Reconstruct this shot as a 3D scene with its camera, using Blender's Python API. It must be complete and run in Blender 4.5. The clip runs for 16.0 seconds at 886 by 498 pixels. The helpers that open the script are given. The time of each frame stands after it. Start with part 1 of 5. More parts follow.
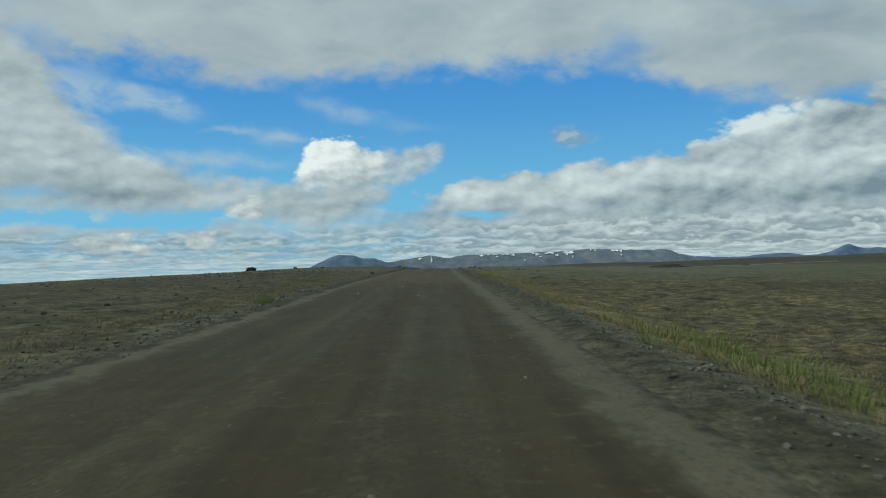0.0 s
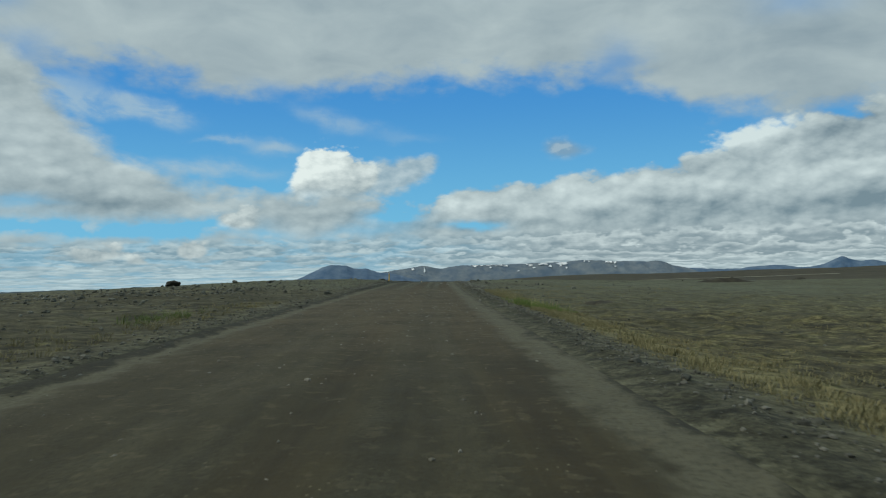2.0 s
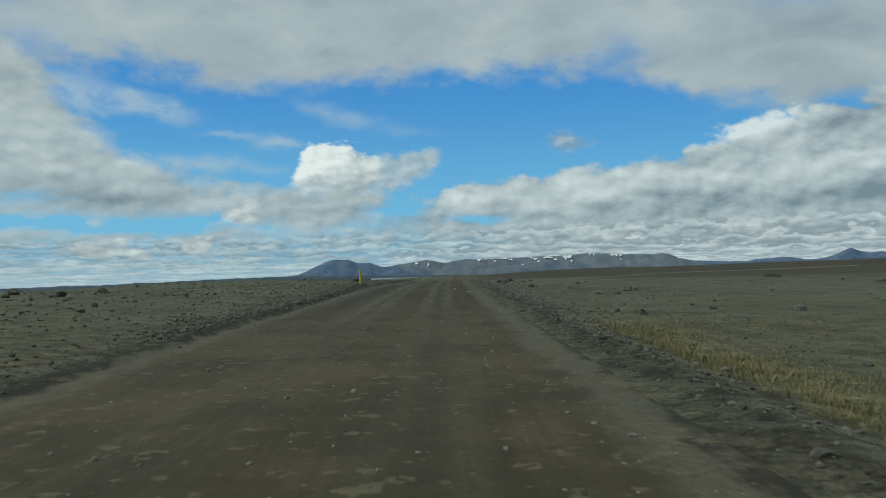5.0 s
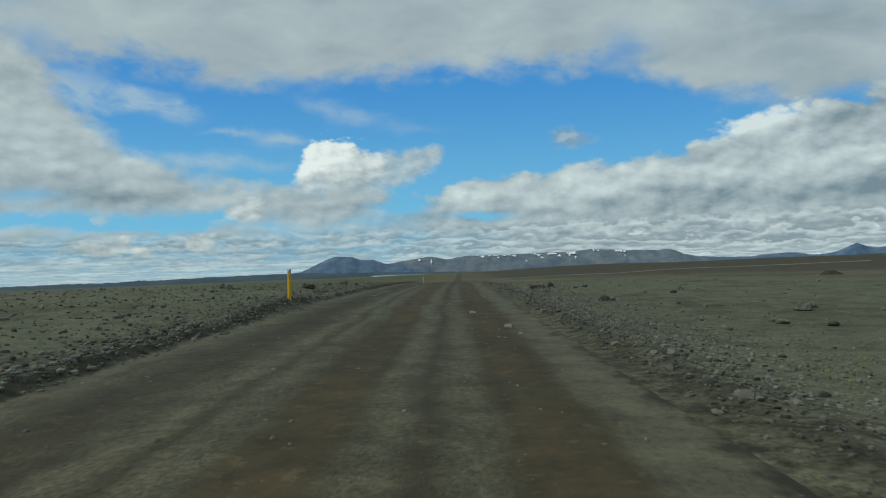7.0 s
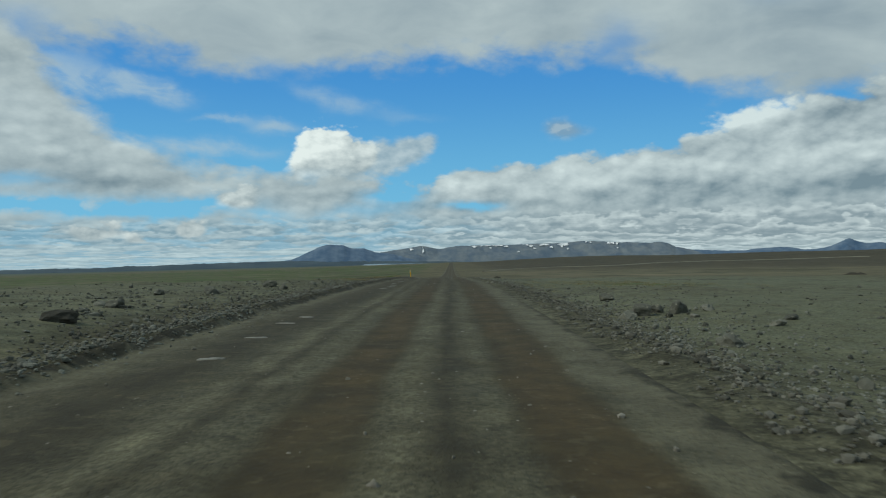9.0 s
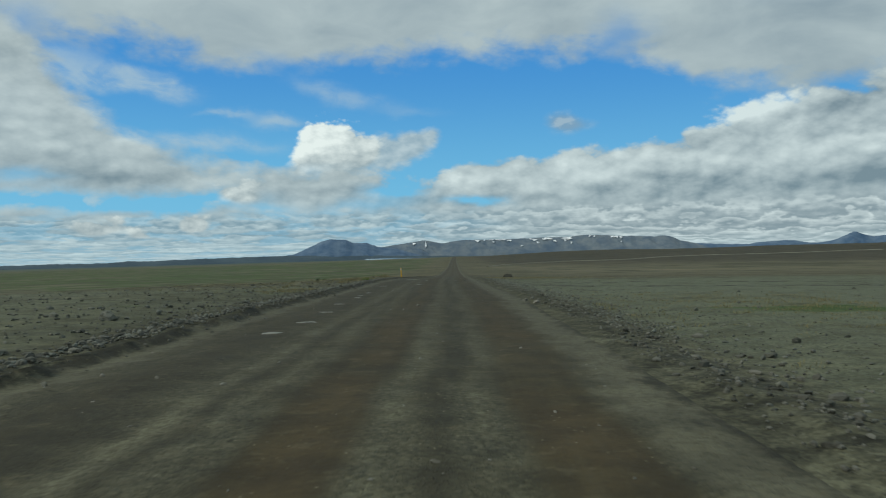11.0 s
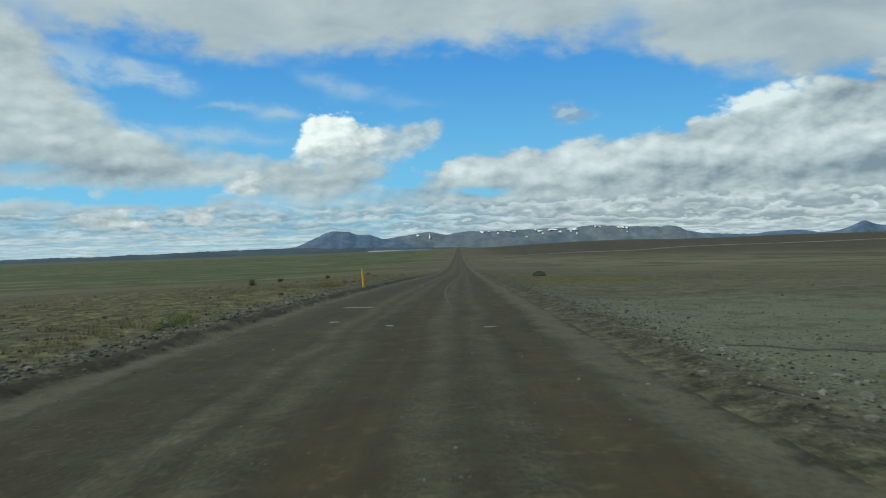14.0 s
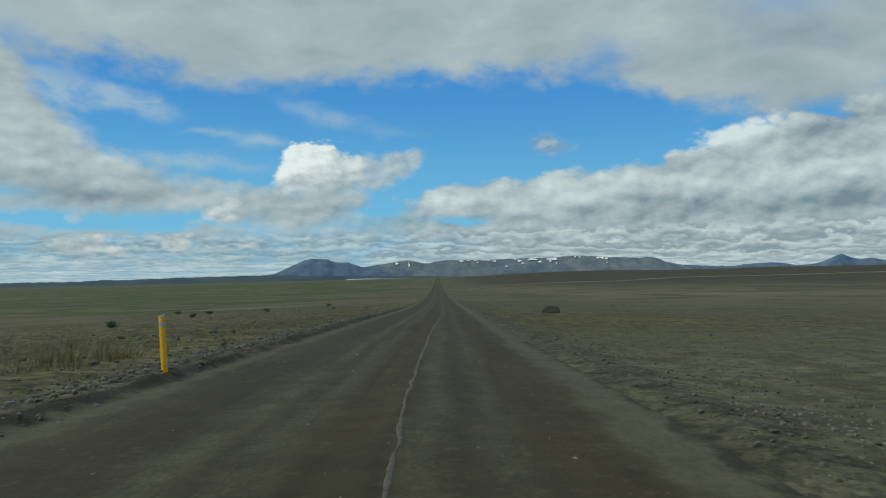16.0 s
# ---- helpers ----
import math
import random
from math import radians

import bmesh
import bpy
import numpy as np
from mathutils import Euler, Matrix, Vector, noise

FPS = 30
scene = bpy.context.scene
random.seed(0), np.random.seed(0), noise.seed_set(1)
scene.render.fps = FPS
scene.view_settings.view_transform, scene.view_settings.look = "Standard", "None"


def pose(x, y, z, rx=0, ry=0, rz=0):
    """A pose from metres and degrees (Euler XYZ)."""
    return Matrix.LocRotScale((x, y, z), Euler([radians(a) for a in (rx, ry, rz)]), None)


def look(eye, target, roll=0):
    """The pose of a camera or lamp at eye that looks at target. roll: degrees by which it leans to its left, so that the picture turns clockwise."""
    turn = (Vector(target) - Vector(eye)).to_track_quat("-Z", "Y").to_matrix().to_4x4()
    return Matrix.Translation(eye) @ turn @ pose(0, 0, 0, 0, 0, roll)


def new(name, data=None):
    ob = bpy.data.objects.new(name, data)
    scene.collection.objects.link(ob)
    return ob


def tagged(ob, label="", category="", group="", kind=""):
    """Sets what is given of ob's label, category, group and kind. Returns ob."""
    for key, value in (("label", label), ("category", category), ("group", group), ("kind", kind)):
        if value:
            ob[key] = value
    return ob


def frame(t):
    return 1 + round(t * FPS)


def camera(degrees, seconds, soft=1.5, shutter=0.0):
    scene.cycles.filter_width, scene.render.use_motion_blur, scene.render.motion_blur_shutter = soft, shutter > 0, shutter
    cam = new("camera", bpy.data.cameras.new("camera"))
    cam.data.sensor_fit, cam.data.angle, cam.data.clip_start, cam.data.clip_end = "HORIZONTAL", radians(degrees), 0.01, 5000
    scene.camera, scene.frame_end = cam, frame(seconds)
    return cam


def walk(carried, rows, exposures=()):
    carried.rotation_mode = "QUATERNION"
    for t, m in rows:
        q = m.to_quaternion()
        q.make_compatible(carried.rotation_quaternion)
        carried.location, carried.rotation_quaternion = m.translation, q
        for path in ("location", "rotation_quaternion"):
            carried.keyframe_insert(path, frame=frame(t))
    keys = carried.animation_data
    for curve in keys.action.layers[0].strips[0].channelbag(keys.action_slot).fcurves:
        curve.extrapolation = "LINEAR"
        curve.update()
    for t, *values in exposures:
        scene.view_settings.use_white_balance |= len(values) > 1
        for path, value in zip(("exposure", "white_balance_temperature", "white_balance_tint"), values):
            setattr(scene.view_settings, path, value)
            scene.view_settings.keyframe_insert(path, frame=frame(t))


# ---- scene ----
cam = camera(59.3, 16.0, soft=1.1, shutter=0.1)
# seconds, x, y, z, yaw, pitch, roll: a car's windscreen camera, 1.4 m over a gravel road
PATH = [
    (0.0, 0.43, -0.00, 1.40, 0.21, 1.14, 1.17),
    (0.5, 0.45, 6.62, 1.47, 0.12, 1.45, 1.28),
    (1.0, 0.39, 13.41, 1.54, -0.10, 1.54, 0.99),
    (1.5, 0.20, 20.31, 1.61, -0.20, 1.66, 1.01),
    (2.0, 0.05, 26.92, 1.68, -0.31, 1.91, 0.92),
    (2.5, -0.01, 33.38, 1.75, -0.39, 1.89, 0.92),
    (3.0, -0.08, 39.81, 1.82, -0.48, 2.05, 0.98),
    (3.5, -0.13, 46.30, 1.85, -0.57, 2.16, 0.95),
    (4.0, -0.27, 52.81, 1.88, -0.51, 1.91, 0.96),
    (4.5, -0.36, 59.19, 1.91, -0.22, 1.65, 1.05),
    (7.0, -0.40, 87.99, 2.08, 0.21, 1.23, 1.42),
    (7.5, -0.45, 94.13, 2.12, -0.05, 1.25, 1.18),
    (8.0, -0.47, 100.15, 2.15, -0.26, 1.22, 0.98),
    (8.5, -0.47, 106.19, 2.18, -0.39, 0.84, 0.92),
    (9.0, -0.50, 112.17, 2.21, -0.40, 0.46, 0.61),
    (11.5, -0.00, 142.18, 2.08, -0.09, -0.12, 0.85),
    (12.0, 0.00, 148.66, 2.04, 0.04, -0.36, 0.94),
    (12.5, 0.05, 155.44, 1.99, 0.18, -0.48, 1.10),
    (13.0, 0.06, 162.54, 1.91, 0.32, -0.70, 1.06),
    (13.5, 0.04, 169.71, 1.76, 0.31, -0.73, 1.02),
    (14.0, 0.09, 176.93, 1.61, 0.11, -0.57, 1.10),
    (14.5, 0.20, 184.10, 1.46, -0.21, -0.18, 1.14),
    (15.0, 0.20, 190.60, 1.32, -0.74, 0.62, 1.06),
    (15.5, 0.25, 197.14, 1.19, -1.11, 1.19, 0.93),
    (16.0, 0.35, 203.66, 1.01, -1.40, 1.54, 0.44)]
walk(cam, [(t, pose(x, y, z, 90 + p, r, w)) for t, x, y, z, w, p, r in PATH], [(t, e, 6500, 2.5) for t, e in ((0.0, -0.02), (4.5, -0.08), (8.0, -0.05), (12.0, 0.03), (13.5, 0.12), (14.5, 0.14), (15.5, 0.0), (16.0, -0.06))])

# ---- sky, clouds, sun ----
SUN_ELEVATION, SUN_AZIMUTH = 40.0, 258.0  # degrees; azimuth clockwise from the road's direction
world = bpy.data.worlds.new("world")
scene.world = world
world.use_nodes = True
WT = world.node_tree
WT.nodes.clear()


class Net:
    """Shortcuts for node arithmetic in one tree."""

    def __init__(self, tree):
        self.tree = tree

    def node(self, kind, **settings):
        n = self.tree.nodes.new(kind)
        for k, v in settings.items():
            setattr(n, k, v)
        return n

    def link(self, a, socket):
        if hasattr(a, "is_output"):
            self.tree.links.new(a, socket)
        else:
            socket.default_value = a

    def m(self, op, a, b=0.0, c=0.0, clamp=False):
        n = self.node("ShaderNodeMath", operation=op, use_clamp=clamp)
        for v, s in zip((a, b, c), n.inputs):
            self.link(v, s)
        return n.outputs[0]

    def ramp(self, v, lo, hi, a=0.0, b=1.0, smooth=True):
        n = self.node("ShaderNodeMapRange", interpolation_type="SMOOTHSTEP" if smooth else "LINEAR", clamp=True)
        for x, s in zip((v, lo, hi, a, b), n.inputs):
            self.link(x, s)
        return n.outputs[0]

    def mix(self, f, a, b, blend="MIX"):
        n = self.node("ShaderNodeMix", data_type="RGBA", blend_type=blend)
        self.link(f, n.inputs[0])
        for v, s in ((a, n.inputs[6]), (b, n.inputs[7])):
            self.link(v if hasattr(v, "is_output") else (*v, 1.0), s)
        return n.outputs[2]

    def vec(self, x, y, z=0.0):
        n = self.node("ShaderNodeCombineXYZ")
        for v, s in zip((x, y, z), n.inputs):
            self.link(v, s)
        return n.outputs[0]

    def noise(self, v, scale, detail=4.0, rough=0.55, warp=0.0):
        n = self.node("ShaderNodeTexNoise")
        self.link(v, n.inputs["Vector"])
        n.inputs["Scale"].default_value, n.inputs["Detail"].default_value = scale, detail
        n.inputs["Roughness"].default_value, n.inputs["Distortion"].default_value = rough, warp
        return n.outputs[0]

    def voronoi(self, v, scale, feature="F1", random=1.0):
        n = self.node("ShaderNodeTexVoronoi", feature=feature)
        self.link(v, n.inputs["Vector"])
        n.inputs["Scale"].default_value = scale
        n.inputs["Randomness"].default_value = random
        return n.outputs

    def curve(self, v, points, lo, hi):
        """A curve through points (x from -60 to 60, y from lo to hi), returned in 0 to 1."""
        n = self.node("ShaderNodeFloatCurve")
        c = n.mapping.curves[0]
        pts = [((x + 60) / 120, (y - lo) / (hi - lo)) for x, y in points]
        c.points[0].location, c.points[1].location = (0.0, pts[0][1]), (1.0, pts[-1][1])
        for p in pts:
            c.points.new(*p)
        n.mapping.update()
        self.link(self.ramp(v, -60, 60, smooth=False), n.inputs["Value"])
        return self.m("MULTIPLY_ADD", n.outputs[0], hi - lo, lo)

    def blob(self, u, v, a, e, w, h, amount, lean=0.0):
        """A soft oval round azimuth a and elevation e, w by h degrees."""
        du, dv = self.m("SUBTRACT", u, a), self.m("SUBTRACT", v, e)
        if lean:
            dv = self.m("MULTIPLY_ADD", du, -lean, dv)
        du, dv = self.m("DIVIDE", du, w), self.m("DIVIDE", dv, h)
        q = self.m("ADD", self.m("MULTIPLY", du, du), self.m("MULTIPLY", dv, dv))
        return self.m("MULTIPLY", self.m("POWER", 2.718, self.m("MULTIPLY", q, -1.0)), amount)

    def total(self, items):
        s = items[0]
        for i in items[1:]:
            s = self.m("ADD", s, i)
        return s


def build_sky():
    n = Net(WT)
    way = n.node("ShaderNodeTexCoord").outputs["Generated"]
    sep = n.node("ShaderNodeSeparateXYZ")
    n.link(way, sep.inputs[0])
    x, y, z = sep.outputs
    deg = 57.2958
    az0 = n.m("MULTIPLY", n.m("ARCTAN2", x, y), deg)
    el0 = n.m("MULTIPLY", n.m("ARCSINE", z), deg)

    def flat(du=0.0, dv=0.0, w=0.0):
        return n.vec(n.m("MULTIPLY_ADD", az0, 0.1, du), n.m("MULTIPLY_ADD", el0, 0.17, dv), w)

    def puffs(du=0.0, dv=0.0):
        """Heaped cloud texture: drawn-out ragged noise with some round cells."""
        p = n.vec(n.m("MULTIPLY_ADD", az0, 0.085, du * 0.85), n.m("MULTIPLY_ADD", el0, 0.15, dv), 2.0)
        cell = n.voronoi(flat(du, dv), 4.5)[0]
        cell.node.inputs["Detail"].default_value = 3.0
        cell.node.inputs["Roughness"].default_value = 0.5
        return n.m("MULTIPLY_ADD", cell, -0.32, n.m("MULTIPLY_ADD", n.noise(p, 3.0, 8, 0.52, 0.2), 0.8, 0.23))

    n1, n2 = n.noise(flat(), 1.3, 6, 0.6), n.noise(flat(7.3), 1.3, 6, 0.6)
    az = n.m("MULTIPLY_ADD", n.m("SUBTRACT", n1, 0.5), 6.0, az0)
    el = n.m("MULTIPLY_ADD", n.m("SUBTRACT", n2, 0.5), 3.0, el0)
    puff, puff_up = puffs(), puffs(-0.04, 0.07)
    lit = n.m("MULTIPLY", n.m("SUBTRACT", puff, puff_up), n.ramp(az0, -16, -2, 0.38, 0.70))
    soft = n.noise(n.vec(n.m("MULTIPLY", az0, 0.07), n.m("MULTIPLY", el0, 0.15), 3.1), 2.2, 6, 0.55, 0.5)
    feather = n.noise(n.vec(n.m("MULTIPLY", az0, 0.09), n.m("MULTIPLY_ADD", az0, 0.03, n.m("MULTIPLY", el0, 0.2)), 1.7), 3.0, 7, 0.6, 0.4)
    # low rows of heaped cloud, flatter and closer towards the horizon
    depth = n.m("MULTIPLY", n.m("LOGARITHM", n.m("ADD", n.m("MAXIMUM", el0, -0.6), 1.1), 2.718), 1.15)

    def row(du=0.0, dv=0.0):
        p = n.vec(n.m("MULTIPLY_ADD", az0, 0.085, du), n.m("ADD", depth, dv), 5.0)
        cell = n.voronoi(p, 4.0)[0]
        cell.node.inputs["Detail"].default_value = 2.0
        cell.node.inputs["Roughness"].default_value = 0.5
        return n.m("MULTIPLY_ADD", cell, -0.25, n.m("MULTIPLY_ADD", n.noise(p, 3.6, 7, 0.55, 0.15), 0.9, 0.15))

    row_a, row_b = row(), row(-0.03, 0.06)
    row_lit = n.m("MULTIPLY_ADD", n.m("SUBTRACT", row_a, row_b), 1.9, n.m("MULTIPLY_ADD", n.m("SUBTRACT", row_a, 0.48), 1.5, 0.50), clamp=True)
    def low_heaps(du=0.0, dv=0.0):
        p = n.vec(n.m("MULTIPLY_ADD", az0, 0.10, du), n.m("MULTIPLY_ADD", el0, 0.27, dv), 8.0)
        cell = n.voronoi(p, 3.8)[0]
        cell.node.inputs["Detail"].default_value = 3.0
        cell.node.inputs["Roughness"].default_value = 0.5
        return n.m("MULTIPLY_ADD", cell, -0.45, n.m("MULTIPLY_ADD", n.noise(p, 3.0, 7, 0.55), 0.75, 0.28))

    low_a, low_b = low_heaps(), low_heaps(-0.015, 0.07)
    low_lit = n.m("MULTIPLY_ADD", n.m("SUBTRACT", low_a, low_b), 1.6, n.m("MULTIPLY_ADD", n.m("SUBTRACT", low_a, 0.49), 1.3, 0.50), clamp=True)
    share = n.m("MULTIPLY", n.ramp(az0, -2, 9, 0.95, 0.65), n.ramp(el0, 0.3, 1.3))
    row_lit = n.m("ADD", n.m("MULTIPLY", row_lit, n.m("SUBTRACT", 1.0, share)), n.m("MULTIPLY", low_lit, share))
    # each row of heaps: bright ragged tops against the dark bases of the next
    rise = n.m("MULTIPLY", depth, 3.4)
    tops = n.voronoi(n.vec(n.m("MULTIPLY", az0, 0.50), n.m("MULTIPLY", rise, 0.85), 5.0), 1.0, "SMOOTH_F1")[0]
    tops.node.inputs["Detail"].default_value, tops.node.inputs["Roughness"].default_value = 3.0, 0.55
    bend = n.noise(n.vec(n.m("MULTIPLY", az0, 0.07), n.m("MULTIPLY", rise, 0.45), 3.0), 1.0, 4, 0.6)
    saw = n.m("FRACT", n.m("ADD", rise, n.m("MULTIPLY_ADD", bend, -3.4, n.m("MULTIPLY", tops, 1.5))))
    saw = n.m("MULTIPLY", n.ramp(saw, 0.05, 0.75), n.ramp(saw, 1.0, 0.72))
    saw = n.m("MULTIPLY", saw, n.ramp(n.noise(n.vec(n.m("MULTIPLY", az0, 0.22), n.m("MULTIPLY", rise, 0.8), 7.0), 1.0, 5, 0.6), 0.30, 0.62, 0.45, 1.15))
    row_lit = n.m("MULTIPLY_ADD", saw, n.ramp(az0, -8, 6, 0.34, 0.52), n.m("MULTIPLY", row_lit, 0.60), clamp=True)
    # high grey deck and its lower edge
    upper = n.curve(az, [(-60, 11), (-29.7, 11.4), (-27.6, 12.0), (-26.2, 13.8), (-23, 13.8), (-19.4, 13.5), (-15.6, 12.5), (-11.7, 12.3), (-7.6, 13.4), (0.7, 13.6),
                         (9, 13.9), (13, 13.3), (16.1, 12), (18.8, 10.7), (21.7, 10.2), (29.7, 9.9), (60, 9)], 0, 20)
    ragged = n.m("MULTIPLY_ADD", n.m("SUBTRACT", puff, 0.48), 3.0, n.m("MULTIPLY", n.m("SUBTRACT", feather, 0.5), 2.4))
    deck = n.ramp(n.m("ADD", ragged, n.m("SUBTRACT", el, upper)), -1.3, 1.3)
    holes = n.total([n.blob(az, el, -10.4, 12.9, 2.2, 0.8, 0.9), n.blob(az, el, 13.4, 14.6, 1.3, 1.6, 0.6), n.blob(az, el, -27.9, 15.0, 1.6, 0.8, 0.5),
                     n.blob(az, el, 25.5, 17.6, 3, 1.0, 0.35), n.blob(az, el, -24.0, 13.2, 2.6, 0.8, 0.7), n.blob(az, el, -29.5, 17.5, 1.2, 0.8, 0.3)])
    high_open = n.ramp(soft, 0.54, 0.66, 0.0, 0.8)
    deck = n.m("SUBTRACT", deck, n.m("MULTIPLY", holes, deck), clamp=True)
    deck = n.m("SUBTRACT", deck, n.m("MULTIPLY", high_open, n.ramp(el0, 19, 26)), clamp=True)
    # middle banks and their upper edge, ragged and soft on one side, heaped on the other
    lower = n.curve(az, [(-60, 12), (-29.7, 15.5), (-27.5, 14), (-26.2, 12.0), (-24.5, 10.3), (-23.1, 9.2), (-20.6, 7.9), (-18.4, 7.0), (-14.1, 6.2), (-10.6, 6.3), (-7, 6.4), (-4, 6.0), (-2, 5.6), (0.4, 6.3),
                         (3.5, 7.2), (6.8, 7.35), (12.5, 7.6), (16.4, 8.0), (18.4, 8.6), (20.6, 9.7), (24.2, 10.5), (27.5, 10.9), (60, 11)], 0, 20)
    jag = n.m("ADD", n.m("MULTIPLY", n.m("SUBTRACT", puff, 0.46), n.ramp(az0, -16, -2, 1.2, 3.6)), n.m("MULTIPLY", n.m("SUBTRACT", feather, 0.5), n.ramp(az0, -16, -2, 3.4, 0.5)))
    edge = n.m("DIVIDE", n.m("ADD", n.m("SUBTRACT", lower, n.m("MULTIPLY_ADD", n.m("SUBTRACT", el, el0), 0.5, el0)), jag), n.ramp(az0, -18, -3, 1.5, 0.55))
    bank = n.ramp(edge, -0.8, 0.8)
    gaps = n.total([n.blob(az, el, -26.5, 3.6, 8.5, 0.62, 1.15), n.blob(az, el, -18.0, 3.6, 4.0, 0.55, 0.9), n.blob(az, el, -28.3, 5.2, 2.4, 0.4, 0.5),
                    n.blob(az, el, -3.2, 4.3, 1.9, 0.6, 1.0), n.blob(az, el, 2.7, 3.5, 1.9, 0.36, 0.9), n.blob(az, el, -13.5, 6.6, 2.4, 0.45, 0.4), n.blob(az, el, -11.9, 2.9, 1.8, 0.4, 0.5), n.blob(az, el, -5.0, 3.2, 3, 0.5, 0.4)])
    gaps = n.m("MULTIPLY", gaps, n.ramp(puff, 0.32, 0.6, 1.3, 0.4))
    bank = n.m("SUBTRACT", bank, gaps, clamp=True)
    low_open = n.m("MULTIPLY", n.ramp(row_a, 0.38, 0.26), n.ramp(el0, 3.6, 2.2))
    bank = n.m("SUBTRACT", bank, n.m("MULTIPLY", low_open, n.ramp(az0, -6, 8, 0.3, 0.0)), clamp=True)
    # the single heaped cloud with its tail, and loose wisps
    def heaps(du=0.0, dv=0.0):
        cell = n.voronoi(flat(du, dv, 4.0), 6.5)[0]
        cell.node.inputs["Detail"].default_value = 3.0
        cell.node.inputs["Roughness"].default_value = 0.5
        return n.m("MULTIPLY_ADD", cell, -0.5, n.m("MULTIPLY_ADD", n.noise(flat(du, dv, 4.0), 3.5, 6, 0.55), 0.6, 0.36))

    lump, lump_up = heaps(), heaps(-0.05, 0.06)
    lump_lit = n.m("SUBTRACT", lump, lump_up)
    el_c = n.m("MULTIPLY_ADD", n.m("SUBTRACT", lump, 0.48), -1.0, el0)
    az_c = n.m("MULTIPLY_ADD", n.m("SUBTRACT", n1, 0.5), 1.6, az0)
    heap = n.total([n.blob(az_c, el_c, -8.7, 8.5, 1.45, 1.3, 1.4), n.blob(az_c, el_c, -7.7, 7.1, 2.8, 2.2, 1.35), n.blob(az_c, el_c, -5.7, 7.9, 1.4, 1.2, 1.0),
                    n.blob(az_c, el_c, -9.3, 6.4, 1.7, 1.2, 0.8), n.blob(az_c, el_c, -14.2, 4.5, 2.6, 1.15, 1.2), n.blob(az_c, el_c, -17.4, 2.35, 1.25, 0.8, 1.6), n.blob(az_c, el_c, -23.8, 2.2, 2.2, 0.7, 1.5), n.blob(az_c, el_c, -20.9, 1.5, 1.0, 0.45, 1.0), n.blob(az_c, el_c, -11.5, 4.9, 2.0, 0.6, 0.5)])
    heap = n.m("MULTIPLY_ADD", n.m("SUBTRACT", lump, 0.48), n.ramp(heap, 0.10, 0.55, 0.0, 0.70), heap)
    heap_d = n.ramp(heap, 0.36, 0.84)
    heap_d = n.m("MULTIPLY", heap_d, n.m("ADD", n.ramp(el0, 4.4, 6.6), n.ramp(az0, -12, -13.5), clamp=True))
    tail = n.total([n.blob(az0, el0, -3.6, 7.4, 2.9, 1.5, 1.7), n.blob(az0, el0, -1.0, 8.1, 1.8, 1.0, 1.0, 0.25) , n.blob(az0, el0, -6.8, 5.5, 4.5, 1.1, 1.1)])
    tail_d = n.ramp(n.m("MULTIPLY_ADD", n.m("SUBTRACT", lump, 0.48), 1.0, n.m("MULTIPLY_ADD", n.m("SUBTRACT", puff, 0.48), 1.2, tail)), 0.15, 1.05)
    wisps = n.total([n.blob(az, el, -15.6, 9.8, 1.7, 0.3, 0.5), n.blob(az, el, -12.0, 9.3, 2.4, 0.55, 0.7), n.blob(az, el, -20.6, 12.0, 3.0, 0.8, 0.9, -0.25), n.blob(az, el, -23.5, 11.7, 3.6, 0.6, 0.6), n.blob(az, el, -27, 12.3, 3, 1.5, 0.7),
                     n.blob(az, el, -7.0, 11.2, 3.4, 0.8, 0.55, -0.2), n.blob(az, el, -16, 7.6, 5.0, 0.7, 0.7), n.blob(az, el, -2.0, 9.9, 3.0, 0.4, 0.25)])
    small = n.total([n.blob(az0, el0, 8.9, 9.2, 1.3, 0.85, 1.1), n.blob(az0, el0, 10.2, 8.8, 1.5, 0.5, 0.8)])
    small_d = n.ramp(n.total([small, n.m("MULTIPLY", n.m("SUBTRACT", lump, 0.48), 0.5), n.m("MULTIPLY", n.m("SUBTRACT", soft, 0.5), 0.9)]), 0.10, 1.1, 0.0, 0.75)
    wisp_d = n.m("MULTIPLY", n.ramp(wisps, 0.05, 0.8), n.ramp(feather, 0.34, 0.62, 0.35, 1.0))
    # blue of the clear sky
    air = n.node("ShaderNodeTexSky", sky_type="NISHITA", sun_disc=False, sun_elevation=radians(SUN_ELEVATION), sun_rotation=radians(SUN_AZIMUTH), altitude=500.0, dust_density=0.3, ozone_density=2.0)
    blue = n.mix(n.ramp(el0, 2.0, 15.0), (0.17, 0.51, 0.79), (0.058, 0.285, 0.69))
    blue = n.mix(0.12, blue, n.mix(1.0, air.outputs[0], (0.08, 0.08, 0.08), "MULTIPLY"))
    # light and shade of the clouds
    tilt = n.m("MULTIPLY_ADD", az, -0.062, el)
    band_light = n.blob(tilt, 0.0, 5.15, 0.0, 1.0, 1e9, 0.26)
    band_dark = n.blob(n.m("MULTIPLY_ADD", az, -0.03, el), 0.0, 3.55, 0.0, 0.75, 1e9, -0.17)
    right_side = n.ramp(az0, -3, 5)
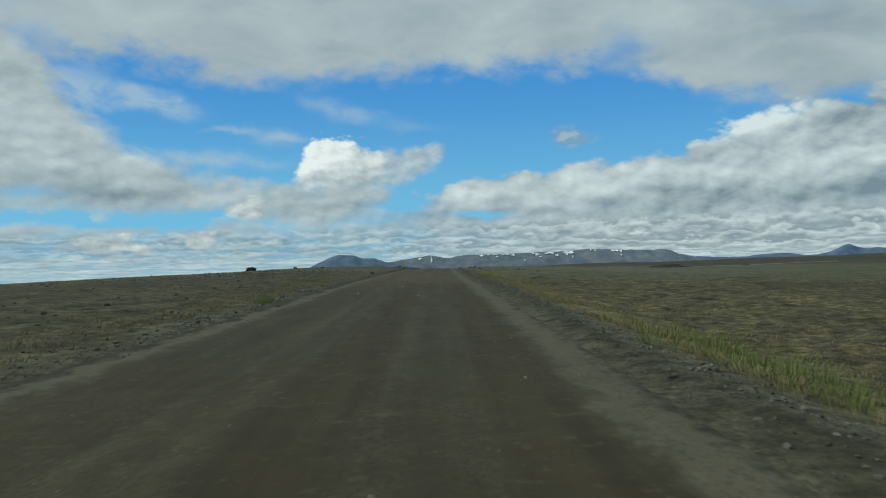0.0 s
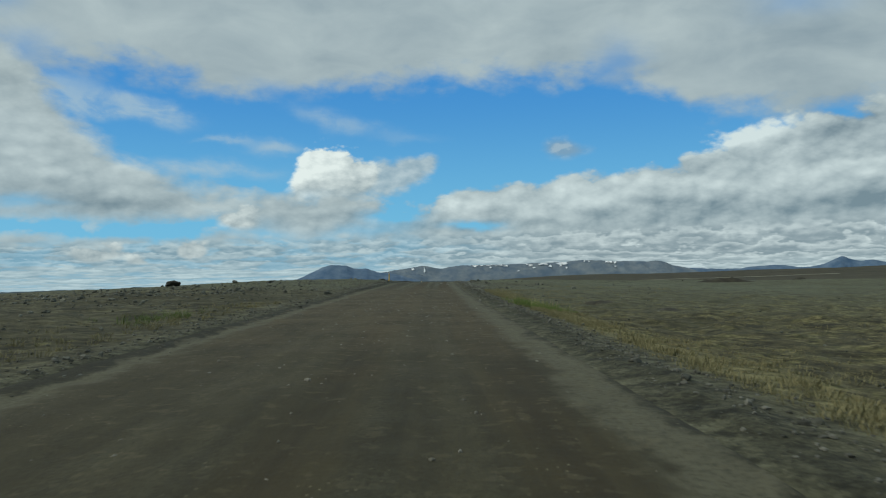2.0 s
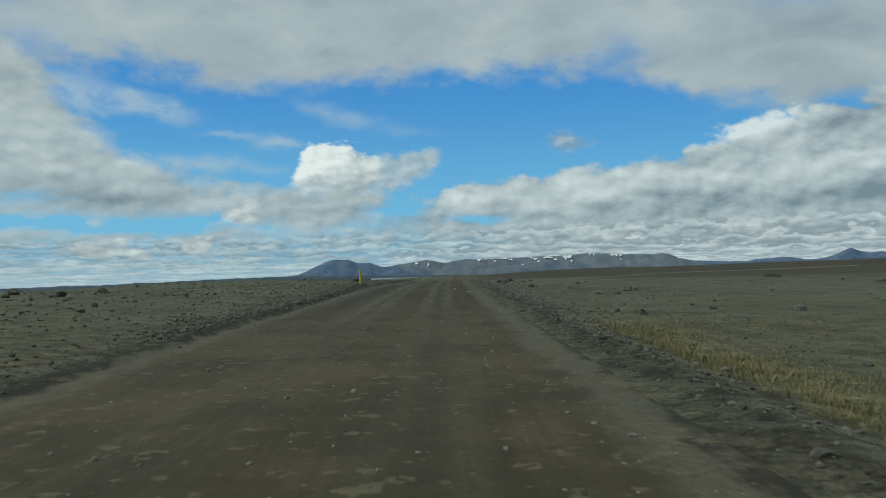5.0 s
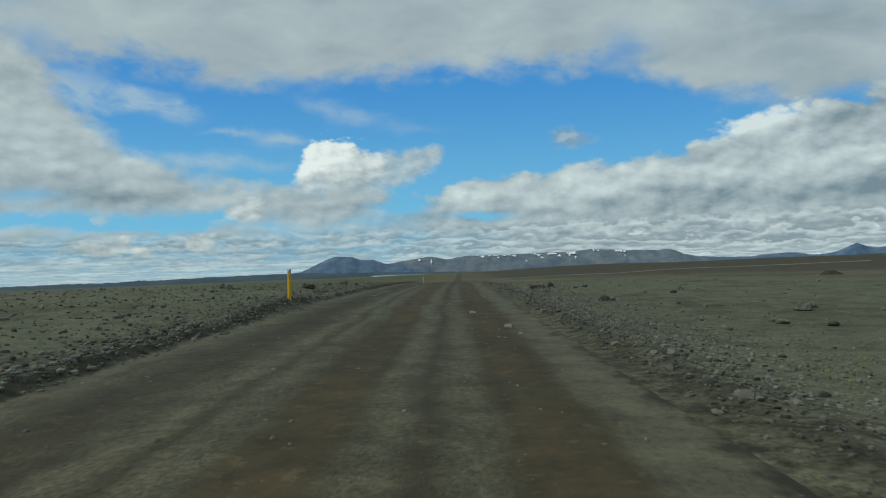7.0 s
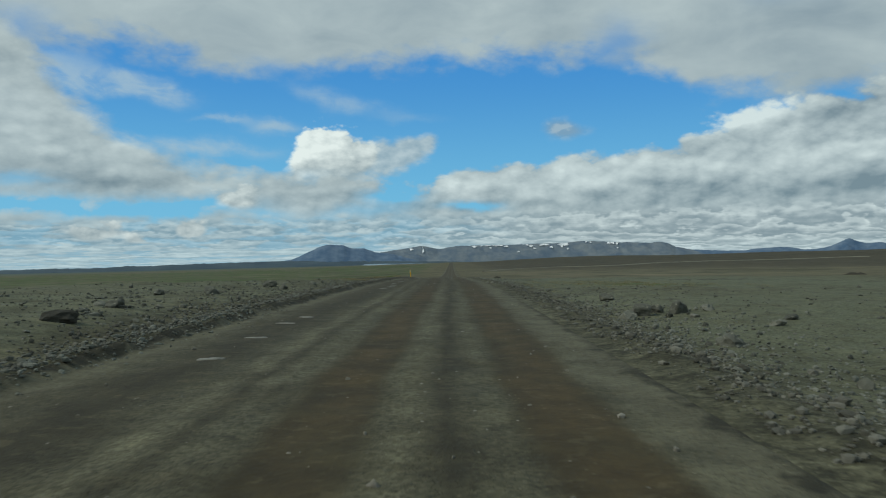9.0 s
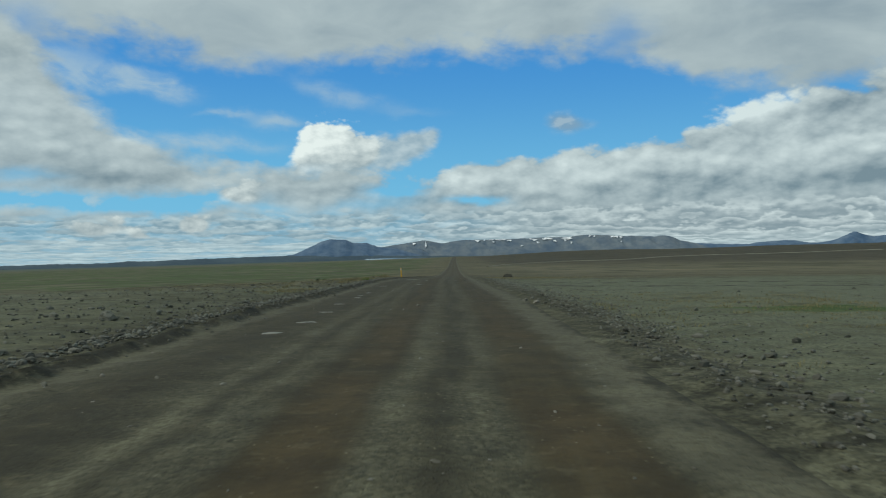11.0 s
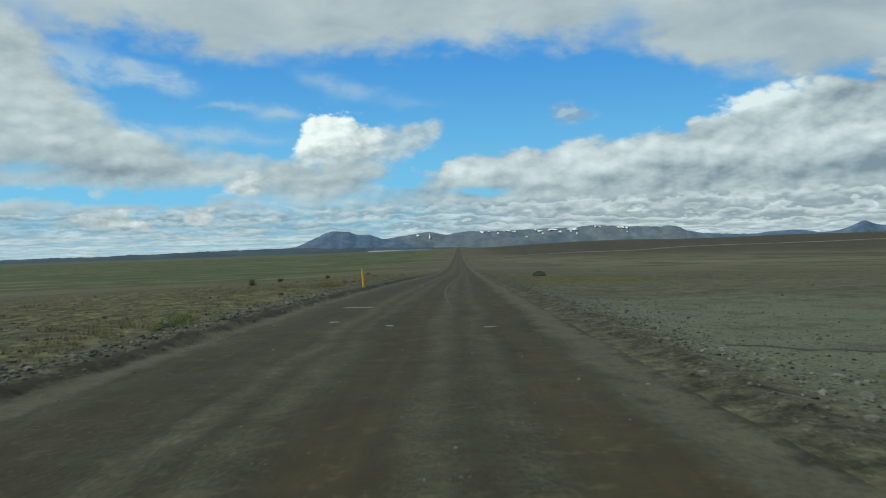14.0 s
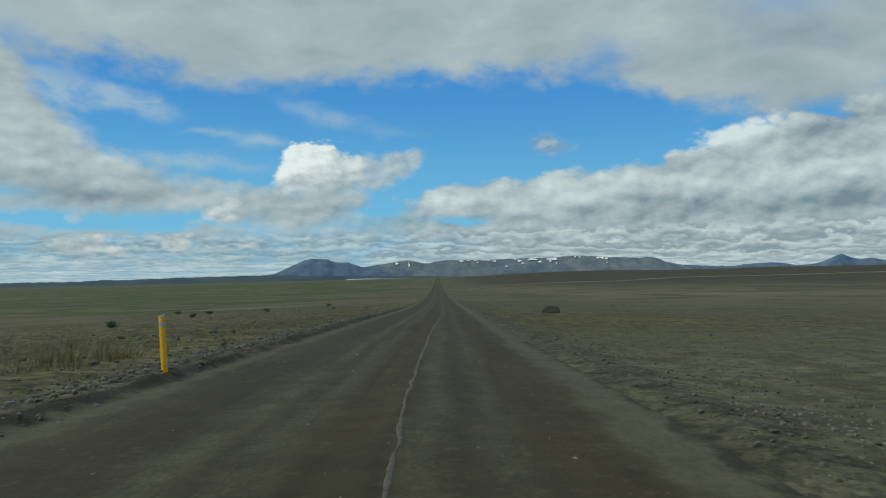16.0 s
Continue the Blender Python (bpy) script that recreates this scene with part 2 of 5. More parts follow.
    shade_bank = n.total([0.50, lit, n.m("MULTIPLY", n.m("SUBTRACT", puff, 0.48), n.ramp(az0, -16, -2, 0.40, 0.60)), n.m("MULTIPLY", n.m("SUBTRACT", soft, 0.5), 0.5),
                          n.m("MULTIPLY", n.m("ADD", band_light, band_dark), right_side), n.blob(az, el, 25, 4.6, 6, 0.8, -0.12),
                          n.blob(az0, el0, 22.0, 9.3, 3.2, 0.75, 1.0, 0.2), n.blob(az, el, 24.4, 8.3, 1.2, 0.35, 0.3, 0.2), n.blob(az, el, 27.5, 8.6, 1.8, 0.9, -0.2), n.blob(az, el, 19.5, 7.9, 3.0, 0.3, -0.15, 0.1), n.blob(az, el, 13.3, 7.2, 0.7, 0.6, 0.3),
                          n.blob(az, el, -22, 5.2, 4.5, 0.55, -0.30), n.blob(az, el, -26, 7.3, 3.5, 0.5, 0.18), n.blob(az, el, -27, 6.4, 3.0, 0.5, -0.12), n.blob(az, el, -22, 8.2, 2.6, 0.7, 0.22, -0.4), n.blob(az, el, -28.5, 10, 3, 1.5, 0.05),
                          n.blob(az, el, 2.5, 4.9, 1.8, 0.6, 0.25), n.blob(az, el, 1.0, 5.6, 0.6, 0.9, 0.25), n.blob(az, el, -15, 4.8, 3, 0.7, 0.15)])
    grey = n.mix(n.m("ADD", shade_bank, 0.0, clamp=True), (0.205, 0.265, 0.305), (0.735, 0.79, 0.79))
    to_right = n.ramp(az0, -6, 12)
    low = n.mix(row_lit, n.mix(to_right, (0.235, 0.335, 0.405), (0.255, 0.310, 0.345)), n.mix(to_right, (0.66, 0.74, 0.76), (0.69, 0.74, 0.745)))
    grey = n.mix(n.ramp(n.m("MULTIPLY_ADD", az0, -0.015, el0), 2.3, 3.4), low, grey)
    shade_deck = n.total([0.5, n.m("MULTIPLY", n.m("SUBTRACT", soft, 0.5), 1.0), n.m("MULTIPLY", lit, 0.25), n.blob(az, el, -23, 17, 6, 2.2, 0.2), n.blob(az, el, 25, 15, 6, 2, -0.22), n.blob(az, el, 15.5, 17.3, 2.0, 1.5, 0.22), n.blob(az, el, 3, 17, 4, 2, 0.1), n.blob(az, el, 22, 12, 3, 1.2, 0.1)])
    deck_c = n.mix(n.m("ADD", shade_deck, 0.0, clamp=True), (0.26, 0.325, 0.375), (0.55, 0.605, 0.612))
    heap_s = n.total([n.m("MULTIPLY", lump_lit, 0.75), n.m("MULTIPLY", n.m("SUBTRACT", lump, 0.48), 0.4), n.ramp(el0, 4.6, 8.2, 0.1, 0.98), n.m("MULTIPLY", n.m("ADD", az0, 8.2), n.ramp(az0, -12, -10, 0.0, -0.10)), n.ramp(az0, -12, -13.5, 0.0, 0.3)])
    heap_c = n.mix(n.m("ADD", heap_s, 0.0, clamp=True), (0.34, 0.405, 0.44), (0.85, 0.885, 0.87))
    tail_c = n.mix(n.m("ADD", n.m("MULTIPLY", lump_lit, 1.2), 0.5, clamp=True), (0.30, 0.385, 0.44), (0.62, 0.67, 0.68))
    c = n.mix(n.m("MULTIPLY", wisp_d, 0.75), blue, (0.43, 0.54, 0.63))
    c = n.mix(small_d, c, n.mix(n.ramp(lump_lit, -0.1, 0.15), (0.25, 0.355, 0.46), (0.42, 0.49, 0.54)))
    c = n.mix(n.m("MULTIPLY", deck, 0.97), c, deck_c)
    c = n.mix(n.m("MULTIPLY", tail_d, 0.85), c, tail_c)
    c = n.mix(n.m("MULTIPLY", bank, 0.96), c, grey)
    c = n.mix(heap_d, c, heap_c)
    haze = n.m("MULTIPLY", n.ramp(el0, -0.6, 1.6, 0.75, 0.0), n.ramp(row_a, 0.35, 0.7, 0.3, 0.8))
    c = n.mix(haze, c, (0.55, 0.68, 0.73))
    c = n.mix(1.0, c, (0.955, 0.985, 1.01), "MULTIPLY")
    bg = n.node("ShaderNodeBackground")
    n.link(c, bg.inputs["Color"])
    bg.inputs["Strength"].default_value = 1.0
    out = n.node("ShaderNodeOutputWorld")
    n.link(bg.outputs[0], out.inputs["Surface"])


build_sky()
sun = new("sun", bpy.data.lights.new("sun", "SUN"))
sun.data.energy, sun.data.angle, sun.data.color = 2.0, radians(4), (1.0, 0.94, 0.84)
sa, se = radians(SUN_AZIMUTH), radians(SUN_ELEVATION)
sun.matrix_world = look((0, 0, 0), (-math.sin(sa) * math.cos(se), -math.cos(sa) * math.cos(se), -math.sin(se)))

# ---- shape of the land ----


def hermite(knots):
    """A smooth curve through knots."""
    kx, ky = np.array([k[0] for k in knots], float), np.array([k[1] for k in knots], float)
    s = np.gradient(ky, kx)

    def f(v):
        v = np.asarray(v, float)
        i = np.clip(np.searchsorted(kx, v) - 1, 0, len(kx) - 2)
        h = kx[i + 1] - kx[i]
        t = np.clip((v - kx[i]) / h, 0, 1)
        return (2 * t**3 - 3 * t**2 + 1) * ky[i] + (t**3 - 2 * t**2 + t) * h * s[i] + (3 * t**2 - 2 * t**3) * ky[i + 1] + (t**3 - t**2) * h * s[i + 1]

    return f


def hashed(ix, iy, seed):
    h = (ix.astype(np.int64) * 374761393 + iy.astype(np.int64) * 668265263 + seed * 974711) & 0x7FFFFFFF
    h = ((h ^ (h >> 13)) * 1274126177) & 0x7FFFFFFF
    return ((h ^ (h >> 16)) & 0xFFFF) / 65535.0


def vnoise(x, y, seed=0):
    ix, iy = np.floor(x), np.floor(y)
    fx, fy = x - ix, y - iy
    fx, fy = fx * fx * (3 - 2 * fx), fy * fy * (3 - 2 * fy)
    a, b = hashed(ix, iy, seed), hashed(ix + 1, iy, seed)
    c, d = hashed(ix, iy + 1, seed), hashed(ix + 1, iy + 1, seed)
    return (a + (b - a) * fx) * (1 - fy) + (c + (d - c) * fx) * fy


def fbm(x, y, octaves=4, seed=0, gain=0.5):
    s, w, t = 0.0, 1.0, 0.0
    for o in range(octaves):
        s = s + w * (vnoise(x * 2**o, y * 2**o, seed + 17 * o) - 0.5)
        t += w
        w *= gain
    return s / t * 2


def step(v, lo, hi):
    t = np.clip((np.asarray(v, float) - lo) / (hi - lo), 0, 1)
    return t * t * (3 - 2 * t)


road_z = hermite([(-5000, -60), (-600, -8), (-60, -0.6), (-20, -0.21), (0, 0), (20, 0.2), (40, 0.42), (60, 0.52), (80, 0.63), (100, 0.75), (120, 0.82), (140, 0.72), (160, 0.52),
                  (180, 0.14), (200, -0.30), (220, -0.90), (240, -1.56), (260, -2.22), (280, -2.9), (504, -7.5), (874, -10.4), (1284, -11.6), (2000, -16), (3000, -24), (4900, -42)])
road_x = hermite([(-5000, -1), (-60, -1.0), (0, -1.1), (25, -1.35), (55, -1.8), (97, -1.95), (120, -1.8), (164, -1.1), (193, -1.0), (215, -0.55), (280, 1.2), (504, 5.4), (874, 11.8), (1284, 19.5), (2000, 33), (4900, 90)])
left_bank = hermite([(-5000, 0), (-60, 0), (20, 0.06), (70, 0.22), (112, 0.40), (126, 0.45), (140, 0.27), (170, 0.2), (217, 0.24), (260, 0.15), (4900, 0)])
left_rise = hermite([(-5000, 0), (-60, 0), (10, 0.05), (45, 0.12), (85, 0.2), (125, 0.12), (160, 0.0), (200, -0.35), (300, -0.3), (4900, 0)])
right_rise = hermite([(-5000, -0.3), (-60, -0.5), (10, -0.5), (65, -0.42), (90, -0.1), (118, -0.15), (131, 0.22), (150, 0.12), (170, 0.0), (200, -0.1), (300, -0.1), (4900, 0)])
hill_height = hermite([(-4900, 0), (-150, 0), (0, 0.4), (76, 2), (227, 9.5), (438, 12), (750, 17), (1500, 32), (4900, 70)])


def land(x, y):
    """Height of the land, and the sideways distance from the road's middle."""
    x, y = np.asarray(x, float), np.asarray(y, float)
    u = x - road_x(y)
    z = road_z(y)
    off = np.abs(u)
    rough = step(off, 3.4, 7)
    # road body: crown, worn wheel tracks, windrows of loose gravel, falling verges
    z = z - 0.012 * np.minimum(off, 4)
    z = z - 0.018 * (np.exp(-((u - 0.25) / 0.3) ** 2) + np.exp(-((u - 1.95) / 0.3) ** 2) + np.exp(-((u + 1.3) / 0.35) ** 2)) * (off < 6)
    z = z + (0.2 + 0.8 * step(y, 60, 100)) * 0.07 * np.exp(-((u + 3.62 + 0.15 * fbm(y / 6, y * 0, 3, 3)) / 0.16) ** 2) * (1 + 1.4 * fbm(x * 3, y * 1.5, 2, 5))
    z = z + 0.06 * np.exp(-((u - 4.3 - 0.3 * fbm(y / 7, y * 0, 3, 4)) / 0.35) ** 2) * (1 + fbm(x * 3, y * 1.5, 2, 6))
    z = z - 0.03 * step(-u, 3.6, 4.6) - 0.10 * step(u, 4.4, 6) + np.minimum(left_bank(y), 0.13) * step(-u, 3.35, 3.8) + np.maximum(left_bank(y) - 0.13, 0) * step(-u, 3.6, 6.2)
    z = z + 0.27 * np.exp(-((u + 3.64) / 0.42) ** 2) * np.exp(-((y - 113) / 4.5) ** 2)
    # the ground on both sides
    z = z + left_rise(y) * step(-u, 4.8, 13) + right_rise(y) * step(u, 4.6, 9)
    z = z - 0.035 * np.clip(-u - 17, 0, 45) - 0.020 * np.clip(u - 12, 0, 35) * (1 - step(y, 150, 220))
    z = z - 0.018 * np.maximum(-u - 55, 0) * (1 - 0.55 * step(-u, 200, 900)) * (1 - 0.9 * step(-u, 700, 3000))
    z = z - 0.0125 * np.clip(-u - 200, 0, 2200)
    z = z + hill_height(x) * np.exp(-(((y - 1600) / 430) ** 2))
    z = z + rough * (0.10 * fbm(x / 5, y / 5, 4, 11) + 0.16 * step(off, 6, 25) * fbm(x / 22, y / 22, 3, 12) + 0.05 * fbm(x / 0.9, y / 0.9, 3, 13) + 1.6 * step(off, 60, 400) * fbm(x / 160, y / 160, 3, 14))
    tussock = step(u, 5.5, 8) * (1 - step(y, 66, 92)) * (1 - step(u, 60, 110)) + 0.5 * step(-u, 5, 8) * (1 - step(-u, 40, 70))
    z = z + tussock * (0.22 * np.maximum(fbm(x / 2.2, y / 2.6, 3, 21), 0) + 0.10 * fbm(x / 0.8, y / 0.9, 3, 22))
    z = z + 0.012 * fbm(x * 2.5, y * 2.5, 3, 15) + 0.018 * (1 - rough) * fbm(x * 0.8, y * 0.35, 2, 16)
    return z, u


def mesh_of(name, verts, faces, mat, attributes=(), smooth=True):
    """A mesh from numpy arrays; faces is (n, 3) or (n, 4)."""
    me = bpy.data.meshes.new(name)
    k = faces.shape[1]
    me.vertices.add(len(verts))
    me.vertices.foreach_set("co", np.ascontiguousarray(verts, np.float32).ravel())
    me.loops.add(faces.size)
    me.loops.foreach_set("vertex_index", np.ascontiguousarray(faces, np.int32).ravel())
    me.polygons.add(len(faces))
    me.polygons.foreach_set("loop_start", np.arange(0, faces.size, k, dtype=np.int32))
    me.polygons.foreach_set("use_smooth", np.full(len(faces), smooth))
    for key, values in attributes:
        me.attributes.new(key, "FLOAT", "POINT").data.foreach_set("value", np.ascontiguousarray(values, np.float32).ravel())
    me.materials.append(mat)
    me.update(calc_edges=True)
    return me


def sheet(name, X, Y, Z, mat, attributes=()):
    r, c = X.shape
    i = np.arange(r * c).reshape(r, c)
    faces = np.stack([i[:-1, :-1], i[:-1, 1:], i[1:, 1:], i[1:, :-1]], -1).reshape(-1, 4)
    return new(name, mesh_of(name, np.stack([X, Y, Z], -1).reshape(-1, 3), faces, mat, attributes))


def grow(a, b, first, ratio):
    """Steps from a towards b that lengthen by ratio."""
    out, v, s = [], a, first
    sign = 1 if b > a else -1
    while abs(v - a) < abs(b - a):
        out.append(v)
        v += sign * s
        s *= ratio
    out.append(b)
    return out


# ---- materials ----


def material(name):
    mat = bpy.data.materials.new(name)
    mat.use_nodes = True
    n = Net(mat.node_tree)
    return mat, n, mat.node_tree.nodes["Principled BSDF"]


def attr(n, key):
    return n.node("ShaderNodeAttribute", attribute_name=key).outputs["Fac"]


def relief(n, p, height, strength, distance):
    b = n.node("ShaderNodeBump")
    n.link(height, b.inputs["Height"])
    b.inputs["Strength"].default_value, b.inputs["Distance"].default_value = strength, distance
    n.link(b.outputs[0], p.inputs["Normal"])


def place(n):
    return n.node("ShaderNodeNewGeometry").outputs["Position"]


def ground_material():
    mat, n, p = material("barren_ground")
    pos = place(n)
    sep = n.node("ShaderNodeSeparateXYZ")
    n.link(pos, sep.inputs[0])
    px, py = sep.outputs[0], sep.outputs[1]
    big, mid, fine = n.noise(pos, 0.06, 5, 0.6), n.noise(pos, 0.7, 5, 0.6), n.noise(pos, 9.0, 5, 0.65)
    c = n.mix(n.ramp(mid, 0.35, 0.65), (0.044, 0.041, 0.026), (0.122, 0.116, 0.082))
    c = n.mix(n.ramp(big, 0.48, 0.64, 0, 0.75), c, (0.076, 0.068, 0.040))
    c = n.mix(n.ramp(fine, 0.35, 0.7, 0, 0.6), c, (0.036, 0.034, 0.025))
    # pebbles
    v = n.voronoi(pos, 14.0)
    peb = n.m("MULTIPLY", n.ramp(v[0], 0.0, 0.35, 1, 0), n.ramp(mid, 0.3, 0.6, 0.2, 1))
    c = n.mix(n.m("MULTIPLY", peb, 0.55), c, n.mix(v[1], (0.10, 0.10, 0.095), (0.30, 0.29, 0.27)))
    # dry grass and moss, and the green fields
    veg, green, gravel = attr(n, "veg"), attr(n, "green"), attr(n, "gravel")
    c = n.mix(n.m("MULTIPLY", veg, 0.9, clamp=True), c, n.mix(n.ramp(mid, 0.35, 0.65), (0.030, 0.026, 0.014), (0.062, 0.054, 0.032)))
    patch = n.ramp(n.m("ADD", veg, n.m("MULTIPLY", n.m("SUBTRACT", n.noise(n.vec(n.m("MULTIPLY", px, 1.0), n.m("MULTIPLY", py, 0.62)), 1.0, 8, 0.72), 0.5), 2.6)), 0.44, 0.74)
    dry = n.mix(n.ramp(n.noise(pos, 2.3, 4), 0.35, 0.65), (0.112, 0.100, 0.052), (0.076, 0.078, 0.038))
    dry = n.mix(n.ramp(n.noise(pos, 5.0, 6, 0.7), 0.42, 0.62), dry, (0.175, 0.155, 0.094))
    dry = n.mix(n.ramp(n.noise(pos, 3.0, 7, 0.72), 0.53, 0.40), dry, (0.045, 0.043, 0.020))
    c = n.mix(n.m("MULTIPLY", patch, 0.85), c, dry)
    # loose grey gravel by the road
    v2 = n.voronoi(pos, 22.0)
    gv = n.mix(v2[1], (0.026, 0.026, 0.020), (0.125, 0.124, 0.098))
    c = n.mix(n.m("MULTIPLY", attr(n, "verge"), n.ramp(n.noise(pos, 1.6, 6, 0.68), 0.36, 0.56, 0.15, 0.95)), c, n.mix(n.noise(pos, 6.0, 5, 0.7), (0.095, 0.090, 0.046), (0.215, 0.190, 0.112)))
    c = n.mix(n.m("MULTIPLY", gravel, n.ramp(mid, 0.25, 0.6, 0.55, 0.95)), c, gv)
    # shade under the left lip painted in, along with dark verge gravel and soil
    c = n.mix(n.m("MULTIPLY", attr(n, "lip_shade_and_soil"), 0.85), c, (0.016, 0.016, 0.011))
    speck = n.noise(pos, 2.6, 8, 0.75)
    k = n.ramp(speck, 0.36, 0.64, 0.42, 1.6)
    tone = n.node("ShaderNodeCombineColor")
    for socket in tone.inputs[:3]:
        n.link(k, socket)
    c = n.mix(1.0, c, tone.outputs[0], "MULTIPLY")
    broad = n.noise(n.vec(n.m("MULTIPLY", px, 0.008), n.m("MULTIPLY", py, 0.013)), 1.0, 6, 0.6)
    mott = n.noise(n.vec(n.m("MULTIPLY", px, 0.05), n.m("MULTIPLY", py, 0.035)), 1.0, 8, 0.68)
    c = n.mix(n.ramp(mott, 0.5, 0.36, 0, 0.6), c, (0.040, 0.038, 0.024))
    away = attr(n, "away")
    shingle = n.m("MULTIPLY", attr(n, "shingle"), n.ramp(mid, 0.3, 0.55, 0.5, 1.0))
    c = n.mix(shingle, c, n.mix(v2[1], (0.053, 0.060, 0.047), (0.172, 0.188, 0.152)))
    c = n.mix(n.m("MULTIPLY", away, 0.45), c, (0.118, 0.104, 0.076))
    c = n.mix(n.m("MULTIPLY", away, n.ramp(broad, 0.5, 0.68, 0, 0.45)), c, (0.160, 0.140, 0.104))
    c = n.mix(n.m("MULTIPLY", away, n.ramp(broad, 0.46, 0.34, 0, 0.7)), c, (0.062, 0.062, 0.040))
    gp = n.ramp(n.m("ADD", green, n.m("MULTIPLY", n.m("SUBTRACT", n.noise(n.vec(n.m("MULTIPLY", px, 0.02), n.m("MULTIPLY", py, 0.05)), 1.0, 7, 0.68), 0.5), 3.4)), 0.40, 0.58)
    c = n.mix(n.m("MULTIPLY", gp, 0.85), c, n.mix(n.noise(pos, 0.25, 5, 0.7), (0.020, 0.046, 0.010), (0.062, 0.104, 0.026)))
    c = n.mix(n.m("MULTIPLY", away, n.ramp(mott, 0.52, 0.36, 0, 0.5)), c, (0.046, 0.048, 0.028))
    c = n.mix(n.m("MULTIPLY", attr(n, "moor"), n.ramp(mott, 0.3, 0.6, 0.95, 0.7)), c, (0.038, 0.034, 0.026))
    # distance haze put into the plain's colour as a blue-green shift
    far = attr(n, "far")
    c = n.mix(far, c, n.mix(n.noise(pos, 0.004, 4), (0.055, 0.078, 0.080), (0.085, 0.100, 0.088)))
    c = n.mix(1.0, c, (1.0, 0.99, 0.80), "MULTIPLY")
    n.link(c, p.inputs["Base Color"])
    p.inputs["Roughness"].default_value = 0.95
    p.inputs["Specular IOR Level"].default_value = 0.2
    relief(n, p, n.m("ADD", n.m("MULTIPLY", fine, 0.5), n.m("MULTIPLY", peb, 0.6)), 0.7, 0.04)
    return mat


def road_material():
    mat, n, p = material("packed_dirt")
    pos = place(n)
    u = attr(n, "side")
    sep = n.node("ShaderNodeSeparateXYZ")
    n.link(pos, sep.inputs[0])
    y = sep.outputs[1]
    long = n.vec(n.m("MULTIPLY", u, 2.2), n.m("MULTIPLY", y, 0.10))
    lines = n.noise(n.vec(n.m("MULTIPLY", u, 7.0), n.m("MULTIPLY", y, 0.16), 9.0), 1.0, 4, 0.6)
    streak, mid, fine = n.noise(long, 1.0, 5, 0.6), n.noise(pos, 0.5, 5, 0.6), n.noise(pos, 14.0, 5, 0.7)
    c = n.mix(n.ramp(streak, 0.3, 0.7), (0.0235, 0.0211, 0.0116), (0.0430, 0.0388, 0.0218))
    # reddish dirt where wheels have cleared the gravel, grey gravel between and beside
    w = n.m("MULTIPLY_ADD", n.m("SUBTRACT", n.noise(n.vec(0.0, n.m("MULTIPLY", y, 0.22)), 1.0, 3), 0.5), 0.7, u)
    tracks = n.total([n.blob(w, 0.0, 0.35, 0.0, 0.42, 1e9, 1.0), n.blob(w, 0.0, 2.45, 0.0, 0.45, 1e9, 1.0), n.blob(w, 0.0, -2.1, 0.0, 0.7, 1e9, 0.35)])
    red = attr(n, "red")
    c = n.mix(n.m("MULTIPLY", tracks, n.m("MULTIPLY", red, n.ramp(mid, 0.35, 0.62, 0.15, 0.85))), c, (0.050, 0.0390, 0.0200))
    loose = n.m("MULTIPLY", n.ramp(tracks, 0.15, 0.6, 1, 0), attr(n, "grit"))
    v = n.voronoi(pos, 26.0)
    grit = n.mix(v[1], (0.026, 0.028, 0.020), (0.112, 0.116, 0.092))
    c = n.mix(n.m("MULTIPLY", loose, n.ramp(n.m("ADD", mid, n.m("MULTIPLY", streak, 0.6)), 0.55, 0.9, 0.2, 0.9)), c, grit)
    # pale lines of swept gravel and darker damp lanes between them
    wob = n.m("MULTIPLY_ADD", n.m("SUBTRACT", n.noise(n.vec(n.m("MULTIPLY", u, 1.5), n.m("MULTIPLY", y, 0.35), 4.0), 1.0, 4, 0.6), 0.5), 0.5, w)
    swept = n.total([n.blob(wob, 0.0, -1.05, 0.0, 0.17, 1e9, 1.0), n.blob(wob, 0.0, -0.45, 0.0, 0.13, 1e9, 0.7), n.blob(wob, 0.0, 1.02, 0.0, 0.20, 1e9, 0.8), n.blob(wob, 0.0, 1.75, 0.0, 0.14, 1e9, 0.6)])
    damp = n.total([n.blob(wob, 0.0, -2.0, 0.0, 0.62, 1e9, 1.0), n.blob(wob, 0.0, 1.38, 0.0, 0.11, 1e9, 1.0), n.blob(wob, 0.0, -0.72, 0.0, 0.10, 1e9, 0.7)])
    swath = attr(n, "swath")
    c = n.mix(n.m("MULTIPLY", n.m("MULTIPLY", damp, swath), n.ramp(streak, 0.3, 0.6, 0.5, 0.85)), c, (0.024, 0.023, 0.015))
    c = n.mix(n.m("MULTIPLY", n.m("MULTIPLY", swept, swath), n.ramp(n.noise(pos, 1.1, 5, 0.65), 0.38, 0.58, 0.1, 0.8)), c, n.mix(v[1], (0.050, 0.052, 0.038), (0.150, 0.152, 0.120)))
    w2 = n.m("MULTIPLY_ADD", n.m("SUBTRACT", n.noise(n.vec(u, n.m("MULTIPLY", y, 0.6)), 2.2, 5, 0.65), 0.5), 1.3, w)
    # paler tone over set stretches of the road
    pale_reach = n.m("MULTIPLY", attr(n, "pale_reach"), n.ramp(n.m("ADD", n.m("MULTIPLY", lines, 0.25), n.m("MULTIPLY", mid, 0.95)), 0.48, 0.75, 0.2, 0.85))
    c = n.mix(pale_reach, c, (0.080, 0.067, 0.044))
    margin = n.m("ADD", n.ramp(w2, 2.85, 3.25), n.ramp(w2, -3.15, -2.8, 1, 0), clamp=True)
